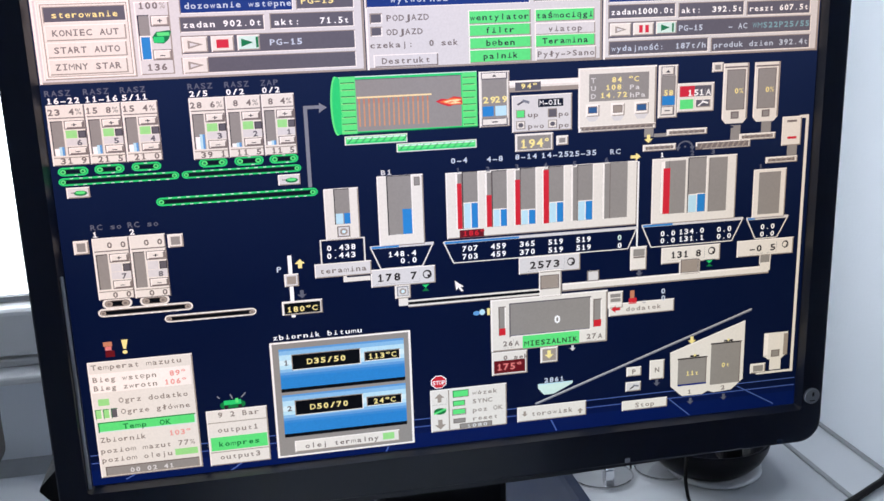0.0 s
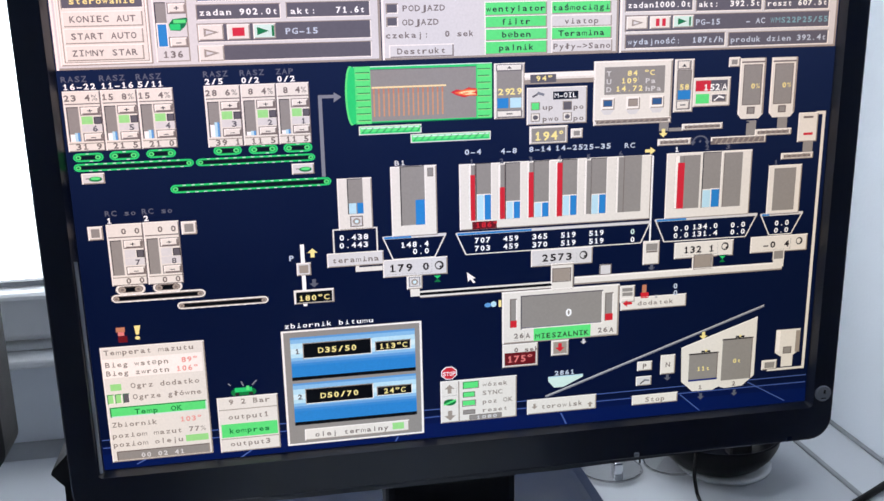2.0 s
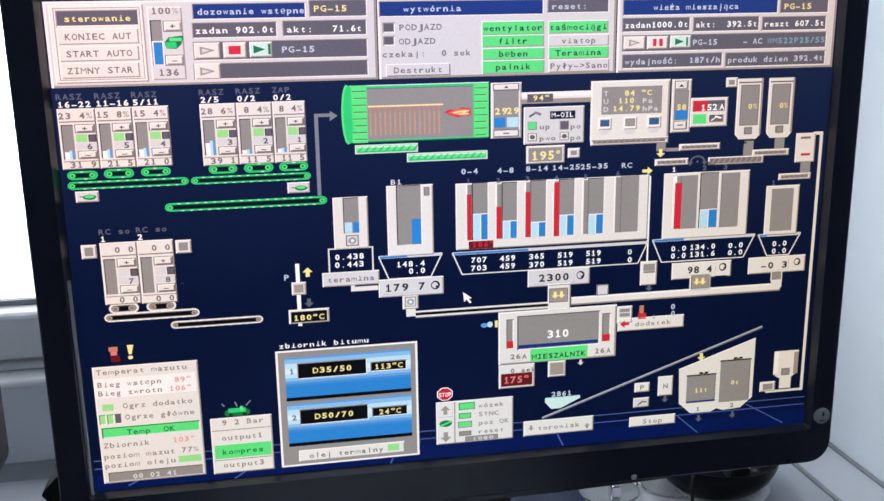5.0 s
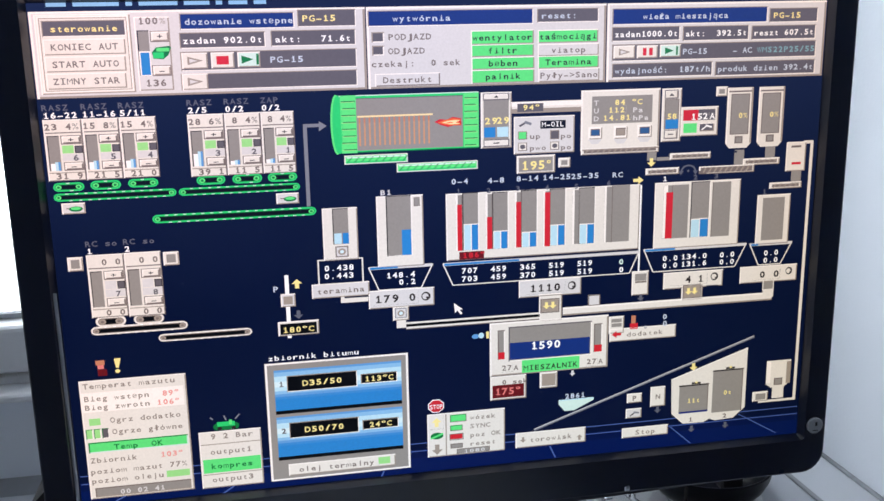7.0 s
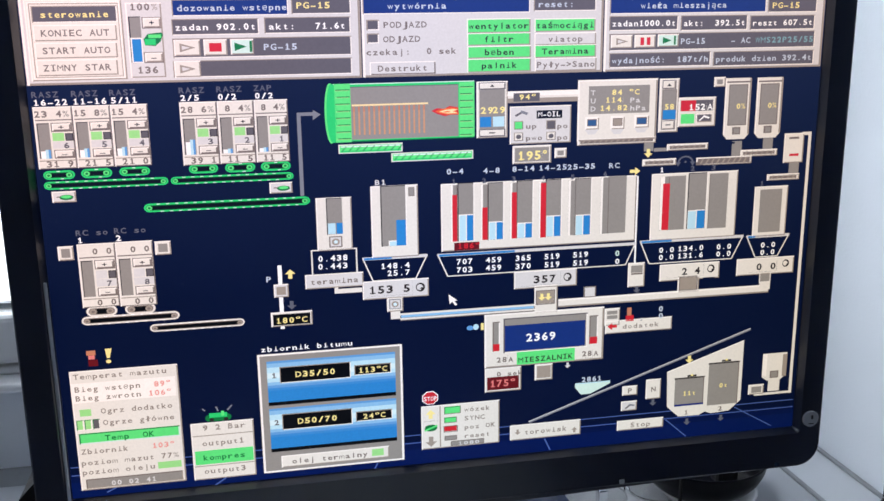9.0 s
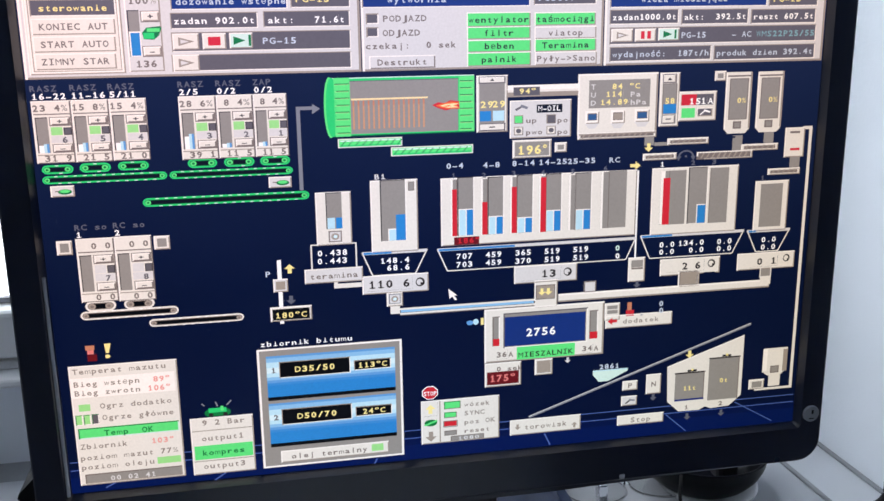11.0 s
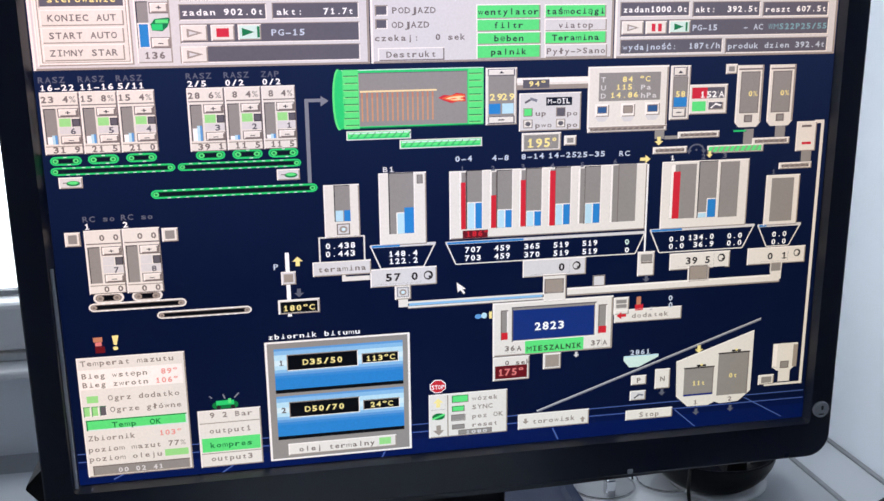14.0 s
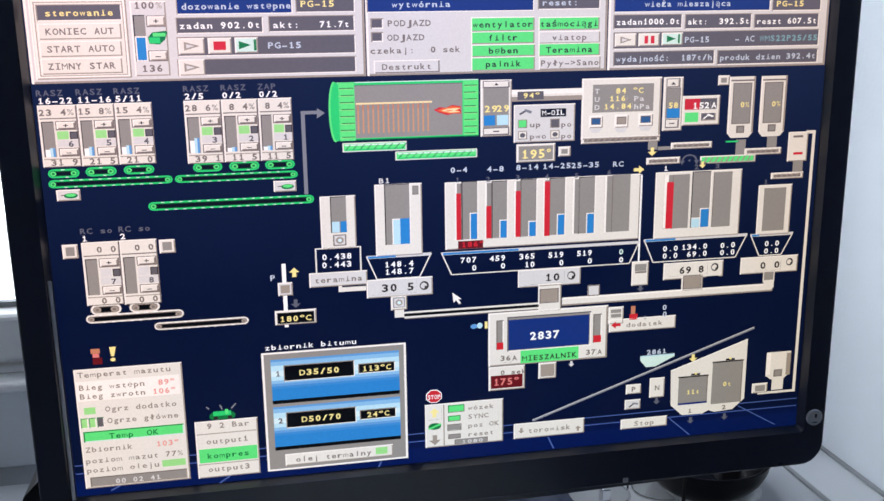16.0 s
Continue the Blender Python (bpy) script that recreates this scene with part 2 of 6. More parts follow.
# window: fixed frame, sash and pane
win1 = tagged(new("window_1"), "white plastic window with bright daylight behind it", kind="structure")
WHERE["window_1"] = Vector()
part("window_sill", box(W0, 0.280, -0.2845, W1, 0.36, -0.2755, 0.003), PVC, win1)
frame_bm = join(box(W0, 0.305, -0.2753, W1, 0.37, -0.2675, 0.002), box(W0, 0.305, 1.25, W1, 0.37, 1.30, 0.003),
                box(W0, 0.305, -0.267, W0 + 0.05, 0.37, 1.249, 0.003), box(W1 - 0.05, 0.305, -0.267, W1, 0.37, 1.249, 0.003))
part("window_frame", frame_bm, PVC, win1)
sash = join(box(W0 + 0.051, 0.300, -0.2645, W1 - 0.051, 0.355, -0.219, 0.006, 3), box(W0 + 0.051, 0.300, 1.19, W1 - 0.051, 0.355, 1.248, 0.006, 3),
            box(W0 + 0.051, 0.300, -0.2185, W0 + 0.11, 0.355, 1.189, 0.006, 3), box(W1 - 0.11, 0.300, -0.2185, W1 - 0.051, 0.355, 1.189, 0.006, 3))
part("sash", sash, PVC, win1)
part("gasket", box(W0 + 0.111, 0.322, -0.2182, W1 - 0.111, 0.33, -0.2135), JOINT, win1, "grey rubber glazing seal")
pane = part("pane", box(W0 + 0.112, 0.332, -0.213, W1 - 0.112, 0.336, 1.188), CLEAR, win1, "clear window glass")
pane.visible_shadow = False
# yard, and an added glowing board for the bright overcast distance, far past the glass
setting("ground", box(-60, 0.8, -4.2, 60, 160, -4.0), surface("pale_gravel", (0.5, 0.5, 0.48), 0.9, grain=2), "pale gravel yard outside the window")
hazy = bpy.data.materials.new("glowing_daylight_board")
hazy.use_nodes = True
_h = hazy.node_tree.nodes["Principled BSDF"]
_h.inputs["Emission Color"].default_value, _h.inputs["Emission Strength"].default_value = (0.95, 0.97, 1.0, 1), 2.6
setting("backdrop", box(-24, 12.0, -4.0, 18, 12.2, 18.0), hazy, "glowing white board standing in for the hazy daylight distance outside")

# desk and what closes it against the walls
setting("desk_joint", loft([[(x, 0.275, DESK_Z + 0.0002), (x, 0.2995, DESK_Z + 0.0002), (x, 0.2995, DESK_Z + 0.007)] for x in (-2.2, WALL_X - 0.002)], True, True), JOINT, "grey sealant strip along the wall")
desk = thing("desk", (-0.6, 0, -1.11), "pale laminate desk top against the window wall", "desk")
part("desktop", box(-1.6, -0.10, DESK_Z - 0.03, WALL_X - 0.001, 0.2995, DESK_Z, 0.002), DESK, desk)
# unseen white board, added to put a pale reflection into the lower bezel
part("reflector_board", box(-0.19, -0.45, DESK_Z - 0.03, 0.115, -0.1005, DESK_Z, 0.002), REFLECTOR, desk, "unseen white board added for the bezel to reflect")
for x in (-1.55, 0.30):
    for y in (-0.08, 0.25):
        part("leg", box(x, y, -1.11, x + 0.04, y + 0.04, DESK_Z - 0.03, 0.003), SLATE, desk)
trunk = thing("cable_trunking", (0.36, 0, DESK_Z), "white plastic cable trunking along the side wall", "trunking")
prof = [(0.3368, 0.0), (0.3369, 0.001), (0.3378, 0.0015), (0.3800, 0.0016), (0.3878, 0.0016), (0.3878, 0.0)]
part("cover", loft([[(x, y, DESK_Z + z) for x, z in prof] for y in (-0.10, 0.275)], True, True), DUCT, trunk)
part("desk_seal", box(0.3320, -0.10, DESK_Z, 0.3366, 0.275, DESK_Z + 0.0025, 0.001), JOINT, trunk, "grey sealant seam")
part("wall_seal", box(0.3826, -0.10, DESK_Z + 0.0017, 0.3877, 0.275, DESK_Z + 0.0040, 0.001), JOINT, trunk, "grey sealant seam")

# ---- monitor ----
X0, X1, Z0, Z1 = -0.2597, 0.2580, -0.2775, 0.0712
SW, SH, ZT = 0.4777, 0.29862, 0.04985
monitor = thing("monitor", (0, 0.06, DESK_Z), "black wide computer monitor showing a lit asphalt plant control screen", "monitor", "monitors on the desk")


def ring(grow, y, r):
    return [(x, y, z) for x, z in rounded(X0 - grow, Z0 - grow, X1 + grow, Z1 + grow, r)]


inner = rounded(-SW / 2 - 0.0008, ZT - SH - 0.0012, SW / 2 + 0.0012, ZT + 0.0005, 0.001)
wide = rounded(-SW / 2 - 0.0038, ZT - SH - 0.0038, SW / 2 + 0.0038, ZT + 0.0035, 0.003)
part("bezel", loft([[(x, 0.004, z) for x, z in inner], [(x, -0.0004, z) for x, z in inner], [(x, -0.0058, z) for x, z in wide],
                    ring(-0.0012, -0.0066, 0.0148), ring(-0.0003, -0.0060, 0.0157), ring(0.0, -0.0048, 0.016), ring(0.0, 0.022, 0.016)]), GLOSS, monitor, "glossy black plastic bezel")
part("back_shell", loft([ring(-0.0005, 0.0221, 0.016), ring(-0.004, 0.035, 0.018), ring(-0.05, 0.062, 0.03), ring(-0.07, 0.064, 0.03)], False, True), MATT, monitor, "matt black rear cover")
part("chin", loft([[(x, y, z) for x, z in ((-0.20, -0.2776), (-0.17, -0.2812), (0.06, -0.2808), (0.19, -0.2776))] for y in (-0.0050, 0.020)], True, True), GLOSS, monitor, "glossy black lower lip")
part("neck", box(-0.055, 0.0645, DESK_Z + 0.016, 0.045, 0.10, -0.10, 0.006), MATT, monitor)
part("base_plate", loft([[(x, y, z) for x, y in rounded(-0.15 + g, -0.03 + g, 0.121 - g, 0.20 - g, 0.02)] for g, z in
                         ((0, DESK_Z), (0, DESK_Z + 0.010), (0.003, DESK_Z + 0.0145), (0.012, DESK_Z + 0.016), (0.016, DESK_Z + 0.0148), (0.02, DESK_Z + 0.0145))], True, True), SLATE, monitor, "slate grey stand foot with a raised rim")
# the bevel's bright reflection, made as a white strip
part("edge_glint", box(-0.2417, -0.0045, ZT - SH - 0.001, -0.2396, -0.0034, -0.112, 0.0004), DUCT, monitor, "thin white strip standing in for the glint along the display's edge")
badge = part("badge", loft([[(0.2493 + r * math.cos(a * math.pi / 18), y, -0.2420 + r * math.sin(a * math.pi / 18)) for a in range(36)] for r, y in
                            ((0.0058, -0.0050), (0.0058, -0.0074), (0.0054, -0.0078))], False, True), LOGO, monitor, "round silver sticker")
part("badge_mark", box(0.2490, -0.0081, -0.2419, 0.2504, -0.0077, -0.2390), MATT, badge)
part("badge_bar", box(0.2474, -0.0081, -0.2455, 0.2511, -0.0077, -0.2449), MATT, badge)
for x in (0.1100, 0.2245):
    part("power_light" if x < 0.2 else "button_mark", box(x, -0.0072, -0.2762, x + 0.0038, -0.0060, -0.2728, 0.0008), LOGO if x < 0.2 else SLATE, monitor)


# ---- the picture on the display ----
# Display units: u to the right 0..1024, v down 0..768.
STEP = 0.00022


def at(u, v, layer=0):
    return ((u / 1024 - 0.5) * SW, -STEP * layer, ZT - v / 768 * SH)


glyphs = {}


def glyph(ch):
    if ch not in glyphs:
        cu = bpy.data.curves.new("glyph", "FONT")
        cu.body, cu.size, cu.resolution_u, cu.offset, cu.fill_mode = ch, 1.0, 2, 0.0 if ch in "MWmw%@ęą" else 0.03 if ch.isdigit() else 0.02, "FRONT"
        ob = bpy.data.objects.new("glyph", cu)
        scene.collection.objects.link(ob)
        bpy.context.view_layer.update()
        me = bpy.data.meshes.new_from_object(ob.evaluated_get(bpy.context.evaluated_depsgraph_get()))
        v = [(p.co.x, p.co.y) for p in me.vertices]
        f = [tuple(p.vertices) for p in me.polygons]
        bpy.data.objects.remove(ob)
        bpy.data.curves.remove(cu)
        bpy.data.meshes.remove(me)
        glyphs[ch] = (v, f, min([p[0] for p in v], default=0), max([p[0] for p in v], default=0))
    return glyphs[ch]


CAP = 0.729
# openings in the display's front sheet, behind which levels and counters move
HOLES = []


class Draw:
    """One piece of the display's picture, made of flat patches, lines and writing."""

    def __init__(self, name, parent=None, label="", layer=1):
        self.name, self.parent, self.label, self.layer = name, parent or monitor, label, layer
        self.v, self.f, self.m, self.mats, self.laid = [], [], [], [], []

    def slot(self, mat):
        if mat not in self.mats:
            self.mats.append(mat)
        return self.mats.index(mat)

    def rise(self, u0, v0, u1, v1, up):
        """How many patches of the same layer lie under this one."""
        e = 0.01
        on = max([k + 1 for a, b, c, d, w, k in self.laid if w == up and a + e < u1 and c - e > u0 and b + e < v1 and d - e > v0], default=0)
        self.laid.append((u0, v0, u1, v1, up, on))
        return on

    def poly(self, pts, mat, up=0, on=None):
        """A flat patch; it lies a hair above those under it."""
        up += 0.03 * (self.rise(min(p[0] for p in pts), min(p[1] for p in pts), max(p[0] for p in pts), max(p[1] for p in pts), up) if on is None else on)
        n = len(self.v)
        self.v += [at(u, v, self.layer + up) for u, v in pts]
        self.f.append(tuple(range(n, n + len(pts))))
        self.m.append(self.slot(mat))
        return self

    def rect(self, u0, v0, u1, v1, mat, up=0):
        on = self.rise(u0, v0, u1, v1, up)
        cuts = [h for h in HOLES if h[0] < u1 and h[2] > u0 and h[1] < v1 and h[3] > v0]
        us = sorted({u0, u1, *(min(max(h[i], u0), u1) for h in cuts for i in (0, 2))})
        vs = sorted({v0, v1, *(min(max(h[i], v0), v1) for h in cuts for i in (1, 3))})
        for a, b in zip(us, us[1:]):
            for c, d in zip(vs, vs[1:]):
                mu, mv = (a + b) / 2, (c + d) / 2
                if not any(h[0] < mu < h[2] and h[1] < mv < h[3] for h in cuts):
                    self.poly([(a, c), (a, d), (b, d), (b, c)], mat, up, on)
        return self

    def edge(self, u0, v0, u1, v1, a="light", b="shade", w=1.6, up=1):
        """Raised rim: light above and left, shaded below and right."""
        self.rect(u0, v0, u1, v0 + w, a, up).rect(u0, v0 + w, u0 + w, v1, a, up)
        return self.rect(u0 + w, v1 - w, u1, v1, b, up).rect(u1 - w, v0 + w, u1, v1 - w, b, up)

    def plate(self, u0, v0, u1, v1, mat="cream", a="light", b="shade", w=1.6):
        return self.rect(u0, v0, u1, v1, mat).edge(u0, v0, u1, v1, a, b, w)

    def outline(self, u0, v0, u1, v1, mat, w, up=0):
        self.rect(u0, v0, u1, v0 + w, mat, up).rect(u0, v1 - w, u1, v1, mat, up)
        return self.rect(u0, v0 + w, u0 + w, v1 - w, mat, up).rect(u1 - w, v0 + w, u1, v1 - w, mat, up)

    def line(self, u0, v0, u1, v1, w, mat, up=0):
        d = Vector((u1 - u0, v1 - v0)).normalized()
        nu, nv = -d.y * w / 2, d.x * w / 2
        return self.poly([(u0 + nu, v0 + nv), (u1 + nu, v1 + nv), (u1 - nu, v1 - nv), (u0 - nu, v0 - nv)], mat, up)

    def disc(self, u, v, ru, rv, mat, up=0, n=20, turn=0.0):
        return self.poly([(u + ru * math.cos(2 * math.pi * k / n + turn), v - rv * math.sin(2 * math.pi * k / n + turn)) for k in range(n)], mat, up)

    def capsule(self, u0, v0, u1, v1, mat, up=0):
        r = (v1 - v0) / 2
        pts = [(u1 - r + r * math.cos(radians(a)), (v0 + v1) / 2 - r * math.sin(radians(a))) for a in range(-90, 91, 18)]
        pts += [(u0 + r + r * math.cos(radians(a)), (v0 + v1) / 2 - r * math.sin(radians(a))) for a in range(90, 271, 18)]
        return self.poly(pts, mat, up)

    def arrow(self, u, v, s, way, mat, up=1):
        """A block arrow with its middle at (u, v)."""
        pts = [(-0.35, -1), (0.35, -1), (0.35, 0), (0.9, 0), (0, 1), (-0.9, 0), (-0.35, 0)]
        turned = {"down": lambda a, b: (a, b), "up": lambda a, b: (a, -b), "right": lambda a, b: (b, a), "left": lambda a, b: (-b, a)}[way]
        return self.poly([(u + s * turned(*p)[0], v + s * turned(*p)[1]) for p in pts], mat, up)

    def text(self, s, u, v, mat, cw=8.0, ch=9.5, up=2, align="l"):
        """Writing in cells of one width; (u, v) is the baseline's left end, middle or right end."""
        if align == "c":
            u -= len(s) * cw / 2
        if align == "r":
            u -= len(s) * cw
        k = self.slot(mat)
        sy = ch / CAP
        for i, c in enumerate(s):
            if c == " ":
                continue
            gv, gf, a, b = glyph(c)
            sx = min(sy * 0.95, cw * 0.86 / max(b - a, 0.01))
            if c in "iljIft1.:,!|'":
                sx = min(sx, sy * 0.9)
            elif (b - a) * sx < cw * 0.74:
                sx = cw * 0.74 / (b - a)
            mid = u + (i + 0.5) * cw
            n = len(self.v)
            self.v += [at(mid + (x - (a + b) / 2) * sx, v - y * sy, self.layer + up) for x, y in gv]
            self.f += [tuple(n + j for j in f) for f in gf]
            self.m += [k] * len(gf)
            if c in "1Ii" and cw > 6:
                self.poly([(mid - cw * 0.3, v - ch * 0.13), (mid - cw * 0.3, v), (mid + cw * 0.34, v), (mid + cw * 0.34, v - ch * 0.13)], mat, up + 0.15)
            if c == "1":
                self.poly([(mid + cw * 0.02, v - ch), (mid - cw * 0.27, v - ch * 0.76), (mid - cw * 0.27, v - ch * 0.6), (mid + cw * 0.02, v - ch * 0.82)], mat, up + 0.15)
            if c == "I":
                self.poly([(mid - cw * 0.34, v - ch), (mid - cw * 0.34, v - ch * 0.87), (mid + cw * 0.36, v - ch * 0.87), (mid + cw * 0.36, v - ch)], mat, up + 0.15)
        return self

    def bars(self, u0, v0, u1, v1, mat, words, up=2):
        """Plain bars in place of writing."""
        total = sum(words) + len(words) - 1
        u = u0
        for w in words:
            e = u + (u1 - u0) * w / total
            self.rect(u, v0, e, v1, mat, up)
            u = e + (u1 - u0) / total
        return self

    def done(self):
        me = bpy.data.meshes.new(self.name)
        me.from_pydata(self.v, [], self.f)
        for k in self.mats:
            me.materials.append(M[k])
        me.polygons.foreach_set("material_index", self.m)
        me.update()
        ob = new(self.name, me)
        ob.parent = self.parent
        if self.parent is monitor:
            ob.matrix_parent_inverse = Matrix.Translation(-WHERE["monitor"])
        if self.label:
            ob["label"] = self.label
        return ob


# openings: mixer level, silo levels, hopper counters, gates
H_MIX = (579.2, 528.5, 695.6, 584.4)
H_AGG = [(515.6, 299.1, 535.6, 391.8), (556.2, 300.7, 576.1, 392.5), (595.6, 299.8, 616.4, 392.6), (635.5, 299.9, 656.3, 392.7), (676.7, 300.5, 698.2, 392.9)]
H_B1 = (413.7, 298.3, 445.2, 393.4)
H_FIL = (839.5, 300.3, 865.9, 393.5)
H_HOT = (601.5, 453.2, 657.9, 473.8)
H_BIT = (391.0, 452.9, 452.7, 474.2)
H_FILW = (811.6, 456.8, 868.5, 476.3)
H_BD = (408.9, 429.3, 451.8, 445.4)
H_FD = (825.1, 431.4, 869.9, 447.2)
H_R1 = [(511.3, 419.4, 536.1, 432.2), (551.0, 419.7, 576.1, 432.0), (591.9, 419.6, 617.4, 432.0), (632.5, 419.9, 658.3, 432.4), (673.1, 420.1, 698.9, 432.2)]
H_R2 = [(511.2, 432.9, 536.0, 445.9), (550.9, 432.9, 576.1, 445.3), (591.9, 433.3, 617.4, 445.9), (632.6, 433.7, 658.4, 445.9), (673.3, 433.6, 699.1, 446.3)]
H_G1 = (624.1, 484.0, 648.5, 505.6)
H_G2 = (833.5, 477.4, 858.3, 498.9)
H_G3 = (625.7, 614.3, 645.6, 635.7)
H_TMP = (618.0, 249.8, 628.6, 268.0)
H_AKT = (361.2, 48.3, 367.7, 61.6)
H_AL = (567.1, 590.2, 583.2, 605.3)
H_AR = (690.7, 591.5, 706.9, 606.8)
SK = (460.9, 668.1, 571.7, 744.8)
sw, sh2 = SK[2] - SK[0], SK[3] - SK[1]
H_POZ = (SK[0] + 0.29 * sw, SK[1] + 0.51 * sh2, SK[0] + 0.45 * sw, SK[1] + 0.63 * sh2)
H_DIR = (SK[0] + 0.03 * sw, SK[1] + 0.05 * sh2, SK[0] + 0.21 * sw, SK[1] + 0.36 * sh2)
H_ADD = (937.8, 458.0, 981.1, 476.6)
H_YA = (846.3, 281.4, 859.4, 296.3)
H_HG1 = (452.6, 478.9, 467.8, 494.1)
H_HG2 = (867.8, 479.7, 885.7, 494.7)
H_FU = (714.5, 170.2, 739.5, 182.0)
H_FD2 = (707.5, 182.6, 747.5, 194.6)
H_AMP = (850.0, 185.2, 859.4, 197.6)
H_FLOW = (436.0, 508.3, 620.4, 513.0)
H_SCREW = (851.0, 276.4, 928.2, 285.2)
H_DASH = (885.0, 250.8, 904.0, 253.8)
HOLES += [H_MIX, *H_AGG, H_B1, H_FIL, H_HOT, H_BIT, H_FILW, H_BD, H_FD, *H_R1, *H_R2, H_G1, H_G2, H_G3, H_HG1, H_HG2, H_TMP, H_AKT, H_AL, H_AR, H_POZ, H_DIR, H_YA, H_ADD, H_FU, H_FD2, H_AMP, H_FLOW, H_SCREW, H_DASH]

# the ground colour of the picture, with a blue floor and its lines along the foot
sheet = Draw("screen", label="lit dark navy display surface", layer=0)
VF0 = 731.9
sheet.rect(-1.5, -1, 1026, VF0 - 3, "navy").rect(-1.5, VF0 - 3, 1026, VF0 + 12, "floor2").rect(-1.5, VF0 + 12, 1026, 770.5, "floor")
screen = sheet.done()
for u0, v0, u1, v1, w in ((0, 718.2, 1024, 718.2, 1.5), (0, VF0, 1024, VF0, 1.5), (821.7, 733.8, 854.8, 769.0, 1.5), (928.9, 722.1, 991.3, 765.3, 1.5),
                          (638.2, 747.0, 646.8, 769.1, 2), (398.9, 761.4, 394.7, 771.0, 2), (194.9, 760.0, 179.4, 771.8, 2), (54.0, 758.2, 41.3, 765.2, 2)):
    Draw("floor_line", screen, layer=0.5).line(u0, v0, u1, v1, w, "line").done()
Draw("title_line", screen, "unreadable heading in pale letters", 1).bars(20.7, -1.0, 274.0, 4.4, "haze", (3, 7, 1, 6, 4, 1, 3, 2)).done()
Draw("title_line", screen, "unreadable heading in pale letters", 1).bars(825.6, 0.4, 991.3, 5.6, "haze", (5, 6, 4, 6)).done()


# ---- operator panels along the head ----
def button(parent, u0, v0, u1, v1, text="", mat="cream", ink="ink", cw=8.0, ch=9.0, name="button", a="light", b="shade", tag="", layer=3):
    d = Draw(name, parent, tag, layer)
    if text in ("+", "-"):
        d.rect(u0 - 1.2, v0 - 1, u1 + 1.6, v1 + 1.6, "soft", -0.5)
    d.plate(u0, v0, u1, v1, mat, a, b)
    if text:
        d.text(text, (u0 + u1) / 2, (v0 + v1) / 2 + ch / 2, ink, min(cw, (u1 - u0) / len(text) * 0.97), ch, align="c")
    return d.done()


def field(parent, u0, v0, u1, v1, text="", ink="white", mat="dark", align="l", cw=8.0, ch=9.0, name="text_field"):
    d = Draw(name, parent, "", 3).plate(u0, v0, u1, v1, mat, "shade", "light", 1.2)
    pad = 5
    cw = min(cw, (u1 - u0 - 6) / max(len(text), 1))
    u = {"l": u0 + pad, "c": (u0 + u1) / 2, "r": u1 - pad}[align]
    d.text(text, u, (v0 + v1) / 2 + ch / 2, ink, cw, ch, align=align)
    return d.done()


def play(parent, u0, v0, u1, v1, kind):
    d = Draw("button", parent, layer=4).plate(u0, v0, u1, v1, "mint" if kind == "next" else "cream")
    mu, mv, h = (u0 + u1) / 2, (v0 + v1) / 2, (v1 - v0) * 0.27
    if kind == "play":
        d.poly([(mu - h * 1.4, mv - h), (mu - h * 1.4, mv + h), (mu + h * 1.6, mv)], "shade", 2).poly([(mu - h, mv - h * 0.5), (mu - h, mv + h * 0.5), (mu + h * 0.6, mv)], "panel", 3)
    elif kind == "stop":
        d.rect(mu - h * 1.2, mv - h, mu + h * 1.2, mv + h, "red", 2)
    elif kind == "pause":
        d.rect(mu - h * 1.2, mv - h * 1.1, mu - h * 0.25, mv + h * 1.1, "red", 2).rect(mu + h * 0.45, mv - h * 1.1, mu + h * 1.4, mv + h * 1.1, "red", 2)
    else:
        d.poly([(mu - h * 1.5, mv - h), (mu - h * 1.5, mv + h), (mu + h * 0.9, mv)], "forest", 2).rect(mu + h * 1.5, mv - h * 1.3, mu + h * 2.0, mv + h * 1.3, "forest", 2)
    return d.done()


PT, PB = 10.9, 131.6
panel = Draw("control_panel", label="cream control panel with buttons and sliders").plate(0, PT, 393.8, PB, "panel", w=3).done()
d = Draw("key_surround", panel, layer=2).plate(5.6, 14.8, 113.6, 125.6, "cream").outline(8.4, 17.4, 111.2, 123.4, "light", 1.6, 1).outline(10.6, 19.8, 109.6, 121.4, "shade", 1, 1).done()
field(panel, 13.3, 23.3, 107.9, 45.6, "sterowanie", "yellow", "dark", "c", 7.7)
button(panel, 12.9, 48.8, 106.0, 70.9, "KONIEC AUT", ink="soft", cw=7.7, tag="cream push button")
button(panel, 12.7, 73.0, 104.9, 94.7, "START AUTO", ink="soft", cw=7.7, tag="cream push button")
button(panel, 12.5, 96.5, 103.8, 118.8, "ZIMNY STAR", ink="soft", cw=7.7, tag="cream push button")
d = Draw("slider", panel, "blue level slider with plus and minus keys", 2).plate(117.5, 20.0, 158.2, 123.9, "panel")
d.text("100", 121.9, 30.2, "soft", 8, 9.5, 1).text("%", 146.6, 29.9, "shade", 8, 9, 1).rect(119.8, 38.8, 133.4, 102.9, "ink", 1).rect(121.2, 40.0, 133.4, 102.7, "grey", 1).rect(120.6, 68.1, 133.8, 102.8, "light", 2).rect(122.2, 70.0, 132.6, 101.6, "blue", 3)
d.text("136", 124.9, 117.9, "soft", 8.5, 9.5, 1)
d.poly([(135.4, 70.1), (140.5, 63.0), (156.3, 61.1), (158.1, 63.5), (154.8, 73.8), (148.5, 80.0), (136.7, 78.9)], "forest", 1).rect(136.7, 70.1, 149.2, 78.4, "lime", 2).rect(141.1, 63.9, 155.8, 69.0, "green", 2).done()
